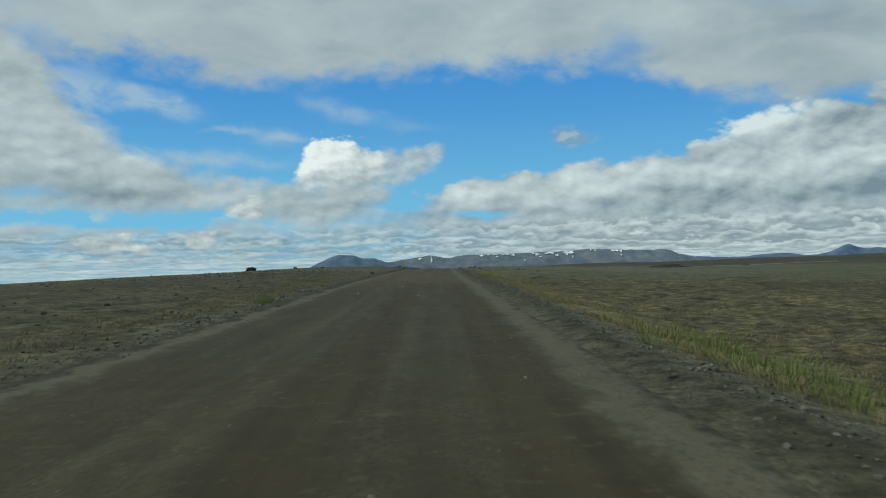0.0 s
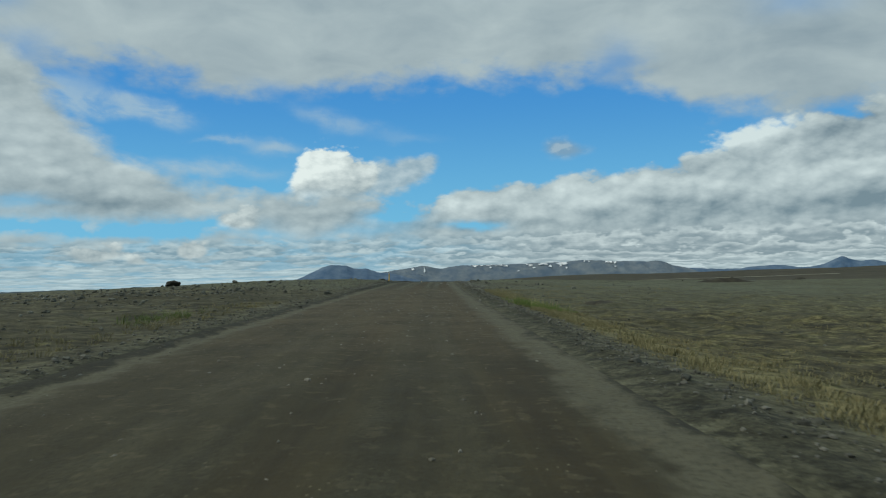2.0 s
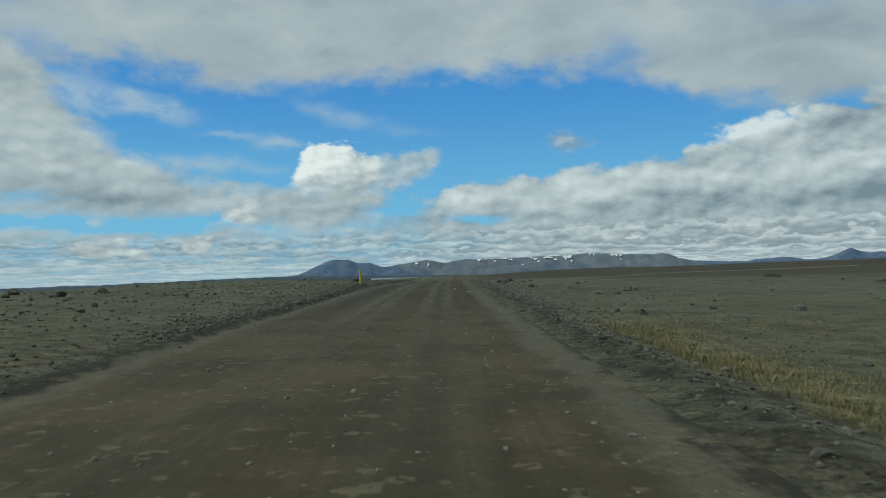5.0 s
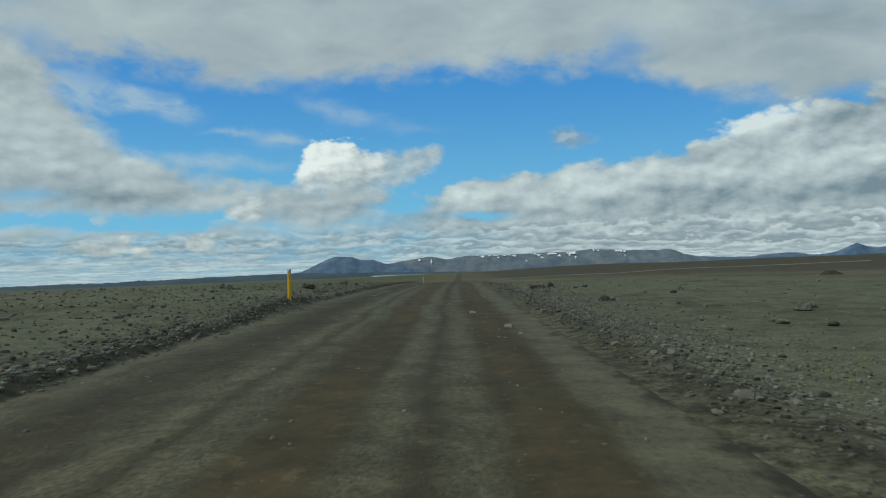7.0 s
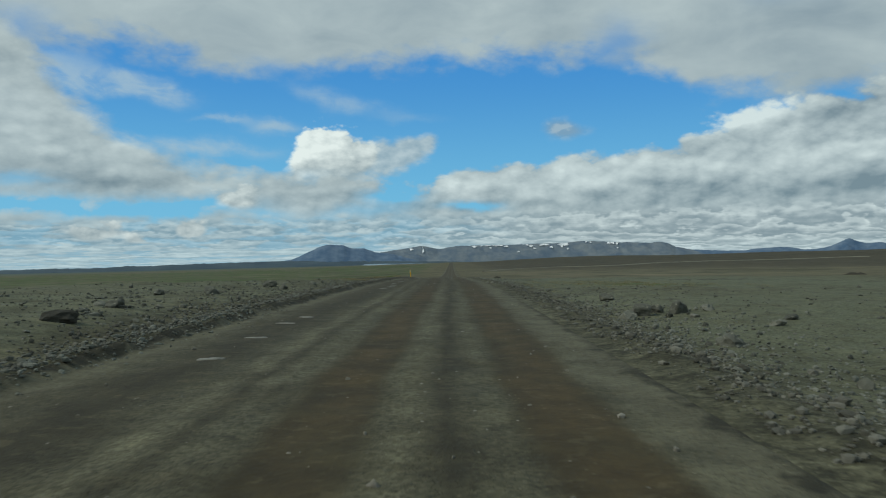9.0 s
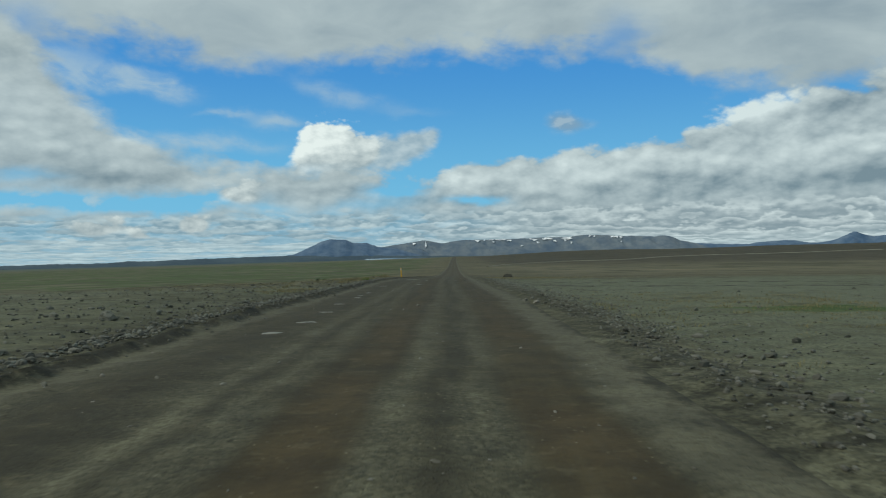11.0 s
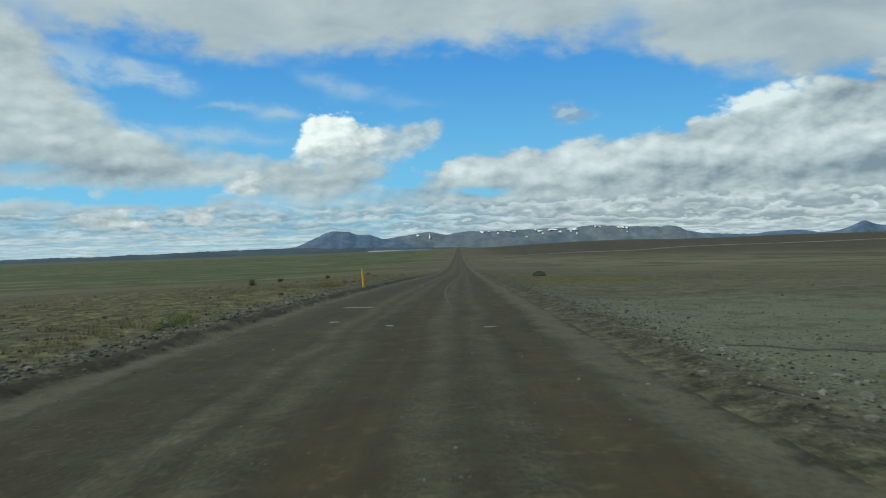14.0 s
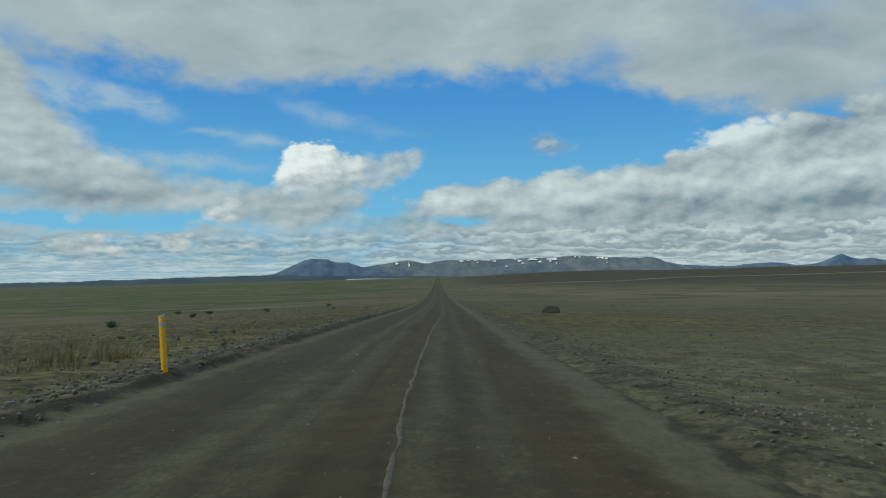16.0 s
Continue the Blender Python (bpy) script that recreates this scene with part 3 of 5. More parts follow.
    c = n.mix(n.m("MULTIPLY", margin, n.m("ADD", n.ramp(y, 130, 175, 0.8, 0.62), n.ramp(y, 230, 280, 0.0, 0.25))), c, n.mix(n.ramp(fine, 0.3, 0.7), (0.050, 0.051, 0.040), (0.140, 0.142, 0.116)))
    # outer strips darkened: lip shade painted at the left, dark rut at the right
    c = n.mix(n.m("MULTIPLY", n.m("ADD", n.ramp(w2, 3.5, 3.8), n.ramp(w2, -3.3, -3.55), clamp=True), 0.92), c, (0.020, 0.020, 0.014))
    rut = n.m("ADD", n.blob(w, 0.0, 1.35, 0.0, 0.30, 1e9, 1.0), n.blob(w, 0.0, -0.7, 0.0, 0.2, 1e9, 0.6))
    c = n.mix(n.m("MULTIPLY", rut, n.m("MULTIPLY", n.ramp(streak, 0.35, 0.6), 0.4)), c, (0.034, 0.031, 0.019))
    c = n.mix(n.ramp(fine, 0.42, 0.75, 0, 0.45), c, (0.028, 0.0258, 0.0160))
    c = n.mix(n.ramp(lines, 0.52, 0.75, 0, 0.15), c, (0.082, 0.075, 0.054))
    c = n.mix(n.m("MULTIPLY", n.m("ADD", n.m("MULTIPLY", attr(n, "pale_reach"), 0.6), 0.25), n.ramp(n.noise(pos, 4.5, 4, 0.6), 0.58, 0.66)), c, (0.110, 0.102, 0.074))
    c = n.mix(n.ramp(lines, 0.46, 0.28, 0, 0.18), c, (0.026, 0.022, 0.014))
    v3 = n.voronoi(pos, 9.0)
    c = n.mix(n.m("MULTIPLY", n.ramp(v3[0], 0.16, 0.05), n.ramp(mid, 0.46, 0.62)), c, (0.14, 0.136, 0.108))
    # patches beaten across the road
    beaten = n.ramp(n.noise(n.vec(n.m("MULTIPLY", u, 1.6), n.m("MULTIPLY", y, 1.5), 6.0), 1.0, 6, 0.68), 0.34, 0.66, n.m("MULTIPLY_ADD", swath, -0.22, 0.98), n.m("MULTIPLY_ADD", swath, 0.20, 1.02))
    tone = n.node("ShaderNodeCombineColor")
    for socket in tone.inputs[:3]:
        n.link(beaten, socket)
    c = n.mix(1.0, c, tone.outputs[0], "MULTIPLY")
    c = n.mix(1.0, c, (1.12, 1.04, 0.82), "MULTIPLY")
    n.link(c, p.inputs["Base Color"])
    p.inputs["Roughness"].default_value = 0.9
    p.inputs["Specular IOR Level"].default_value = 0.25
    peb = n.ramp(v[0], 0.0, 0.4, 1, 0)
    relief(n, p, n.m("ADD", n.m("MULTIPLY", fine, 0.6), n.m("MULTIPLY", peb, n.m("MULTIPLY", loose, 0.7))), 0.6, 0.025)
    return mat


def stone_material(name, dark, light, lichen=0.0):
    mat, n, p = material(name)
    v = n.node("ShaderNodeTexCoord").outputs["Object"]
    rnd = n.node("ShaderNodeNewGeometry").outputs["Random Per Island"]
    obj = n.node("ShaderNodeObjectInfo").outputs["Random"]
    k = n.m("FRACT", n.m("ADD", rnd, obj))
    a, b = n.noise(place(n), 5.0, 5, 0.65), n.noise(place(n), 40.0, 4, 0.7)
    c = n.mix(n.m("MULTIPLY_ADD", a, 0.7, n.m("MULTIPLY_ADD", k, 0.6, -0.3), clamp=True), dark, light)
    c = n.mix(n.ramp(b, 0.5, 0.75, 0, 0.5), c, dark)
    if lichen:
        c = n.mix(n.ramp(n.noise(place(n), 9.0, 3), 0.58, 0.68, 0, lichen), c, (0.30, 0.29, 0.22))
    n.link(c, p.inputs["Base Color"])
    p.inputs["Roughness"].default_value = 0.92
    p.inputs["Specular IOR Level"].default_value = 0.25
    relief(n, p, n.m("ADD", a, n.m("MULTIPLY", b, 0.5)), 0.6, 0.03)
    return mat


def simple(name, low, high, scale, rough=0.7, bump=0.2, detail=4):
    mat, n, p = material(name)
    a = n.noise(place(n), scale, detail, 0.6)
    n.link(n.mix(n.ramp(a, 0.3, 0.7), low, high), p.inputs["Base Color"])
    p.inputs["Roughness"].default_value = rough
    if bump:
        relief(n, p, a, bump, 0.3 / scale)
    return mat


def blade_material(name, base, tip, straw=0.5):
    mat, n, p = material(name)
    k = n.node("ShaderNodeNewGeometry").outputs["Random Per Island"]
    c = n.mix(attr(n, "tip"), base, tip)
    c = n.mix(n.m("MULTIPLY", k, straw), c, (0.33, 0.29, 0.15))
    n.link(c, p.inputs["Base Color"])
    p.inputs["Roughness"].default_value = 0.8
    p.inputs["Specular IOR Level"].default_value = 0.15
    return mat


GROUND, ROAD = ground_material(), road_material()
STONE = stone_material("grey_basalt", (0.040, 0.042, 0.033), (0.212, 0.215, 0.176), 0.5)
DARK_STONE = stone_material("dark_basalt", (0.020, 0.020, 0.015), (0.078, 0.076, 0.060))
GRAVEL = stone_material("gravel_stone", (0.045, 0.045, 0.036), (0.225, 0.222, 0.185))
PALE_GRAVEL = stone_material("pale_rubble", (0.075, 0.080, 0.066), (0.250, 0.258, 0.218))
PALE = stone_material("pale_stone", (0.10, 0.095, 0.075), (0.30, 0.285, 0.24))
YELLOW = simple("yellow_paint", (0.62, 0.36, 0.012), (0.74, 0.44, 0.02), 9.0, 0.45, 0.05)
REFLECTOR = simple("reflector_film", (0.55, 0.56, 0.56), (0.68, 0.69, 0.69), 60.0, 0.3, 0.05)
# bluish air haze of the distance is put into these slope colours
MOUNTAIN = simple("hazed_far_slope", (0.074, 0.112, 0.160), (0.165, 0.195, 0.215), 0.012, 0.95, 0.0, 6)
MOUNTAIN_BLUE_HAZE = simple("hazed_blue_slope", (0.045, 0.094, 0.170), (0.115, 0.170, 0.240), 0.014, 0.95, 0.0, 6)
SKIRT = simple("hazed_plain_ridge", (0.024, 0.050, 0.072), (0.048, 0.078, 0.098), 0.006, 0.95, 0.0, 6)
SNOW = simple("old_snow", (0.80, 0.83, 0.86), (0.9, 0.91, 0.92), 0.1, 0.6, 0.0)
WATER = simple("lake_water", (0.25, 0.33, 0.38), (0.3, 0.38, 0.43), 0.01, 0.08, 0.0)
GRASS_GREEN = blade_material("green_grass", (0.045, 0.085, 0.018), (0.135, 0.200, 0.045), 0.22)
SEED_STALK = blade_material("seed_stalk", (0.16, 0.16, 0.07), (0.50, 0.44, 0.28))
GRASS_VERGE = blade_material("verge_grass", (0.075, 0.076, 0.034), (0.195, 0.180, 0.100), 0.45)
GRASS_DRY = blade_material("dry_grass", (0.080, 0.076, 0.034), (0.225, 0.200, 0.108), 0.4)

# ---- ground and road ----
GX = sorted(set([-v for v in grow(7.0, 4900, 0.16, 1.055)] + grow(8.0, 4900, 0.16, 1.045) + list(np.arange(-6.9, 8.0, 0.14))))
GY = sorted(set(grow(-3.0, -4900, 0.5, 1.25) + list(np.arange(-2.8, 262, 0.22)) + grow(262.0, 4850, 0.25, 1.045)))
X, Y = np.meshgrid(np.array(GX), np.array(GY))
Z, U = land(X, Y)
inside = step(-np.abs(U + 0.2), -3.9, -3.3)
veg = 0.55 * step(U, 4.6, 7.5) * (1 - step(Y, 55, 105)) + 0.22 * step(U, 5, 9) * step(Y, 120, 170) * fbm(X / 14, Y / 14, 2, 31)
veg = veg + 0.5 * np.exp(-(((U - 6.1) / 1.0) ** 2)) * (1 - step(Y, 78, 105))
veg = veg + 0.40 * step(-U, 3.6, 6) * (1 - step(Y, 35, 60)) * (1 - step(-U, 12, 22)) + 0.62 * step(-U, 4.3, 5.0) * step(Y, 178, 200) * (1 - step(-U, 18, 45))
veg = veg + 0.8 * np.exp(-(((U - 11) / 4.5) ** 2)) * np.exp(-(((Y - 158) / 9) ** 2))
veg = veg + 0.75 * np.exp(-(((X - 13) / 10) ** 2)) * np.exp(-(((Y - 251) / 14) ** 2)) * step(U, 4.6, 6) + 0.2 * step(np.abs(U), 8, 30) * (fbm(X / 30, Y / 30, 3, 32) > 0.15)
green = 0.66 * step(-U, 9, 34) * step(Y + 0.55 * X, 255, 330) * (1 - step(Y, 1500, 2300))
green = green * (0.75 + 0.5 * fbm(X / 60, Y / 25, 3, 33)) + 0.1 * step(-U, 40, 200)
gravel = np.exp(-(((U - 4.3) / (1.1 - 0.6 * step(Y, 130, 170))) ** 2)) * 0.95 + np.exp(-(((U + 3.8) / 0.55) ** 2)) * 0.95
shingle = 0.9 * step(U, 4.6, 5.6) * (1 - step(U, 25, 70)) * step(Y, 150, 175) * (1 - 0.65 * step(Y, 198, 212)) * (1 - step(Y, 232, 246))
shingle = shingle + 0.75 * step(U, 4.8, 6.0) * (1 - step(U, 40, 90)) * step(Y, 72, 100) * (1 - step(Y, 150, 175)) * (0.8 + 0.5 * fbm(X / 9, Y / 9, 3, 35))
shingle = shingle + 0.35 * step(U, 5.0, 7.5) * (1 - step(U, 40, 90)) * step(Y, 50, 75) * (1 - step(Y, 72, 100))
shingle = shingle + 0.7 * step(-U, 4.2, 5.2) * (1 - step(-U, 30, 60)) * step(Y, 70, 95) * (1 - step(Y, 165, 190)) * (0.8 + 0.6 * fbm(X / 6, Y / 6, 3, 36))
verge = np.exp(-(((U - 6.0 - 0.4 * fbm(Y / 5, Y * 0, 3, 92)) / 0.85) ** 2)) * (1 - step(Y, 70, 100)) + 0.35 * np.exp(-(((U + 5.0 + 0.4 * fbm(Y / 4, Y * 0, 3, 93)) / 0.8) ** 2)) * step(Y, 172, 190)
moor = step(Y, 500, 900) * step(X - 0.01 * Y, 5, 60) * (1 - step(Y, 2400, 3000))
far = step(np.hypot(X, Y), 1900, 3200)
# darkening mask: painted shade of the left lip, right gravel strip, left soil
ground = sheet("ground", X, Y, Z - 0.10 * inside, GROUND, (("veg", np.clip(veg, 0, 1)), ("green", np.clip(green, 0, 1)), ("gravel", np.clip(gravel, 0, 1)), ("far", far), ("shingle", np.clip(shingle, 0, 1)), ("verge", verge), ("moor", moor), ("lip_shade_and_soil", np.exp(-(((U + 3.60 + 0.12 * fbm(Y / 3, Y * 0, 3, 91)) / 0.15) ** 2)) * (0.35 + 0.6 * step(Y, 130, 180)) + 0.6 * np.exp(-(((U - 4.25 - 0.2 * fbm(Y / 4, Y * 0, 3, 94)) / 0.38) ** 2)) * (1 - 0.5 * step(Y, 85, 110)) + 0.22 * step(-U, 4.6, 7) * (1 - step(-U, 18, 40)) * (1 - step(Y, 60, 85))), ("away", step(np.abs(U), 8, 40) * step(np.hypot(X, Y - 100), 60, 220) + step(Y, 260, 400))))
tagged(ground, "barren grey-brown gravel plain with moss and dry grass", "ground", kind="structure")

SIDE = np.concatenate([[-3.75, -3.6], np.arange(-3.5, 3.75, 0.1), [3.85, 4.0]])
RY = np.array(sorted(set(grow(-3.0, -200, 0.5, 1.3) + list(np.arange(-2.8, 262, 0.2)) + grow(262.0, 1900, 0.25, 1.03))))
UU, YY = np.meshgrid(SIDE, RY)
XX = UU + road_x(YY)
ZZ, _ = land(XX, YY)
edge_drop = step(np.abs(UU - 0.125), 3.55, 3.875) * 0.07
ZZ = ZZ + 0.006 - edge_drop
swath = 0.25 + 0.75 * step(YY, 78, 98) * (1 - 0.65 * step(YY, 140, 158))
red = step(YY, 60, 90) * (1 - 0.75 * step(YY, 140, 165)) + 0.35
grit = 0.25 + 0.75 * step(YY, 70, 95) * (1 - 0.8 * step(YY, 135, 155))
road = sheet("road", XX, YY, ZZ, ROAD, (("side", UU), ("swath", swath), ("red", red), ("grit", grit), ("pale_reach", step(YY, 32, 52) * (1 - step(YY, 78, 100)) + 0.3 * step(YY, 260, 400))))
tagged(road, "unpaved brown dirt road with grey gravel margins", "road", kind="structure")

# ---- mountains and lake ----


def part(name, bm, mat, parent=None, label=""):
    me = bpy.data.meshes.new(name)
    bm.to_mesh(me)
    bm.free()
    me.materials.append(mat)
    ob = new(name, me)
    if parent is not None:
        ob.parent = parent
    return tagged(ob, label)


MX, MY = 0.0, 100.0


def ridge_surface(profile, distance, deep, seed, base, rugged):
    """Distance and height of a range's slopes at azimuth A (radians) and depth R (-1 foot, 0 crest, 1 back)."""
    crest = hermite(profile)
    low = 1.6 + distance * math.tan(radians(base))

    def at(A, R):
        deg = np.degrees(A)
        top = 1.6 + distance * np.tan(np.radians(crest(deg) - 0.11 + 0.035 * fbm(deg * 3, A * 0, 4, seed)))
        gully = fbm(deg * 1.6 + 3 * R, R * 3.0, 5, seed + 3)
        fall = np.clip(1 - np.abs(R), 0, 1) ** np.where(R < 0, 0.75, 0.6)
        z = low + (top - low) * np.clip(fall + rugged * gully * np.abs(R) * (1 - np.abs(R)) * 4, 0, 1)
        return distance + deep * R + deep * 0.2 * gully * np.abs(R), z

    return at


def ridge_mesh(name, profile, distance, deep, mat, seed, base=-0.9, rugged=0.10):
    """A range whose crest follows profile (azimuth, elevation in degrees), with gullied slopes on both sides."""
    at = ridge_surface(profile, distance, deep, seed, base, rugged)
    az = np.arange(profile[0][0], profile[-1][0] + 0.001, 0.05)
    rows = np.concatenate([np.linspace(-1, 0, 22), np.linspace(0.15, 1, 6)])
    A, Rr = np.meshgrid(np.radians(az), rows)
    D, zz = at(A, Rr)
    return sheet(name, MX + D * np.sin(A), MY + D * np.cos(A), zz, mat)


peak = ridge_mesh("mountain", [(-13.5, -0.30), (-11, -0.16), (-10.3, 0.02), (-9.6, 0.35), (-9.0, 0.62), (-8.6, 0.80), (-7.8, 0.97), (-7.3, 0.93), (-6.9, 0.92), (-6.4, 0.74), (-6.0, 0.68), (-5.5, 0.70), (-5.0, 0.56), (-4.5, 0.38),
                              (-3.6, 0.30), (-2.4, 0.0), (-1.0, -0.4)], 4450, 230, MOUNTAIN_BLUE_HAZE, 51, rugged=0.10)
tagged(peak, "distant blue-grey mountain with a broad blunt summit", "mountain", group="distant mountains")
MESA = [(-7, -0.2), (-5, 0.22), (-3.9, 0.40), (-3.2, 0.52), (-2.0, 0.70), (-0.9, 0.80), (-0.4, 0.68), (0.2, 0.60), (1.0, 0.72), (1.7, 0.78), (2.6, 0.80), (4.6, 0.82), (7.1, 0.88), (9.1, 0.93), (10.3, 1.02), (12.7, 0.94),
                              (15.0, 0.86), (16.5, 0.80), (17.0, 0.55), (17.6, 0.45), (18.4, 0.2), (19.5, -0.1), (21, -0.4)]
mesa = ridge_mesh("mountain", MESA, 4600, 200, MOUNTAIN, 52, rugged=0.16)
SNOW_SPOTS = [(2.72, 0.70, 0.33, 0.12), (3.22, 0.76, 0.29, 0.08), (3.84, 0.79, 0.75, 0.10), (4.50, 0.77, 0.54, 0.10), (5.04, 0.69, 0.33, 0.08), (3.88, 0.60, 0.17, 0.08), (6.56, 0.81, 0.21, 0.10), (6.85, 0.70, 0.33, 0.12),
              (7.09, 0.53, 0.21, 0.08), (7.75, 0.79, 0.71, 0.12), (8.31, 0.62, 0.25, 0.12), (9.21, 0.81, 0.75, 0.15), (9.05, 0.73, 0.25, 0.21), (9.49, 0.48, 0.12, 0.12), (10.79, 0.95, 0.12, 0.12), (11.11, 0.91, 0.12, 0.08),
              (12.38, 0.87, 0.21, 0.12), (12.66, 0.86, 0.29, 0.12), (12.97, 0.82, 0.25, 0.12), (13.00, 0.52, 0.12, 0.08), (-1.94, 0.55, 0.25, 0.12), (-1.07, 0.45, 0.12, 0.33), (5.93, 0.30, 0.17, 0.06)]
mesa_at = ridge_surface(MESA, 4600, 200, 52, -0.9, 0.16)
FRONT = np.linspace(-1, 0, 120)
for i, (a, e, w, h) in enumerate(SNOW_SPOTS):
    bm = bmesh.new()
    ring = []
    for k in range(12):
        q = 2 * math.pi * k / 12
        r = 1 + 0.35 * math.sin(3 * q + i) + 0.25 * math.sin(5 * q + 2 * i)
        aa, ee = radians(a + 0.5 * w * r * math.cos(q)), e - 0.11 + 0.6 * h * r * math.sin(q)
        D, zz = mesa_at(np.full(120, aa), FRONT)
        seen = np.degrees(np.arctan2(zz - 1.6, D))
        j = int(np.argmax(seen >= min(ee, float(seen.max()) - 0.04)))
        d = float(D[j]) - 9.0
        ring.append(bm.verts.new((MX + d * math.sin(aa), MY + d * math.cos(aa), float(zz[j]) + 1.5)))
    bm.faces.new(ring)
    bmesh.ops.solidify(bm, geom=list(bm.faces), thickness=0.8)
    part("snow_patch", bm, SNOW, mesa)
tagged(mesa, "long grey-blue table mountain with old snow patches along its rim", "mountain", group="distant mountains")
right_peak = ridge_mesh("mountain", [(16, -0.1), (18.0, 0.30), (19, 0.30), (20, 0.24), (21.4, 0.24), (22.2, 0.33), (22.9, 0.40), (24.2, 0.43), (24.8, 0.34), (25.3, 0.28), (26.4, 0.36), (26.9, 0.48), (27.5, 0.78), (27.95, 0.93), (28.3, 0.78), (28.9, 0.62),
                                     (29.5, 0.66), (30.5, 0.5), (33, 0.3), (36, 0.1)], 4700, 150, MOUNTAIN_BLUE_HAZE, 53, rugged=0.3)
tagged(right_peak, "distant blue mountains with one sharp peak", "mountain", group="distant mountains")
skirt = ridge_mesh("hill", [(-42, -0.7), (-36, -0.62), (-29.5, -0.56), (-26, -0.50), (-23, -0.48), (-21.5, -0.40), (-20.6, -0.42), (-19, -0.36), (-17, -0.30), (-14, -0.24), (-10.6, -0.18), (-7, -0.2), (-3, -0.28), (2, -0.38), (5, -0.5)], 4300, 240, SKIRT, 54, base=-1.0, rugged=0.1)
tagged(skirt, "low dark blue ridge far across the plain", "hill", group="distant mountains")


def oval(name, x, y, rx, ry, z, mat, seed, points=28, rim=0.0):
    """A flat oval with an uneven outline and a rim that dips under the land."""
    ring = []
    for i in range(points):
        a = 2 * math.pi * i / points
        k = 1 + 0.28 * math.sin(2 * a + seed) + 0.16 * math.sin(5 * a + 2.3 * seed)
        ring.append((x + rx * k * math.cos(a), y + ry * k * math.sin(a)))
    bm = bmesh.new()
    top = [bm.verts.new((px, py, z)) for px, py in ring]
    low = [bm.verts.new((x + (px - x) * 1.08, y + (py - y) * 1.08, z - rim)) for px, py in ring]
    bm.faces.new(top)
    for i in range(points):
        j = (i + 1) % points
        bm.faces.new((top[j], top[i], low[i], low[j]))
    me = bpy.data.meshes.new(name)
    bm.to_mesh(me)
    bm.free()
    me.materials.append(mat)
    return new(name, me)


lake_z = float(land(-135.0, 2950.0)[0]) + 1.2
lake = oval("lake", -135.0, 2950.0, 95.0, 160.0, lake_z, WATER, 1.0, 40, 3.0)
tagged(lake, "pale still lake far out on the plain", "lake", kind="structure")

# ---- helpers for things ----
rng = np.random.default_rng(7)


def rock_shape(seed, cuts=2, jag=0.35):
    """Verts and faces of one angular stone of unit size, sunk a little below its base."""
    bm = bmesh.new()
    bmesh.ops.create_icosphere(bm, subdivisions=cuts, radius=0.5)
    r = random.Random(seed)
    planes = [(Vector((r.gauss(0, 1), r.gauss(0, 1), r.gauss(0, 0.8))).normalized(), r.uniform(0.24, 0.42)) for _ in range(9)]
    for v in bm.verts:
        for axis, d in planes:
            over = v.co.dot(axis) - d
            if over > 0:
                v.co -= axis * over * 0.9
        v.co += v.co.normalized() * jag * 0.16 * noise.noise(v.co * 4 + Vector((seed * 3.1, 0, 0)))
    bm.verts.index_update()
    vs = np.array([v.co[:] for v in bm.verts])
    fs = np.array([[v.index for v in f.verts] for f in bm.faces])
    bm.free()
    vs[:, 2] = np.maximum(vs[:, 2], -0.3)
    return vs, fs


SMALL = [rock_shape(i, 1) for i in range(8)]
LARGE = [rock_shape(40 + i, 3, 0.7) for i in range(7)]


def scatter(name, X, Y, size, mat, squash=(0.45, 0.9), label="", category="stones"):
    """Many loose stones as one object."""
    Z = land(X, Y)[0]
    vs, fs, base = [], [], 0
    kinds = rng.integers(0, len(SMALL), len(X))
    for k, (v, f) in enumerate(SMALL):
        i = np.where(kinds == k)[0]
        if not len(i):
            continue
        a = rng.uniform(0, 2 * math.pi, len(i))
        sx, sy, sz = size[i] * rng.uniform(0.8, 1.5, len(i)), size[i] * rng.uniform(0.7, 1.1, len(i)), size[i] * rng.uniform(*squash, len(i))
        px, py = v[None, :, 0] * sx[:, None], v[None, :, 1] * sy[:, None]
        wx = X[i][:, None] + px * np.cos(a)[:, None] - py * np.sin(a)[:, None]
        wy = Y[i][:, None] + px * np.sin(a)[:, None] + py * np.cos(a)[:, None]
        wz = Z[i][:, None] + (v[None, :, 2] + 0.18) * sz[:, None]
        vs.append(np.stack([wx, wy, wz], -1).reshape(-1, 3))
        fs.append((f[None] + (np.arange(len(i)) * len(v))[:, None, None] + base).reshape(-1, 3))
        base += len(i) * len(v)
    ob = new(name, mesh_of(name, np.concatenate(vs), np.concatenate(fs), mat, smooth=False))
    return tagged(ob, label, category, kind="stuff")


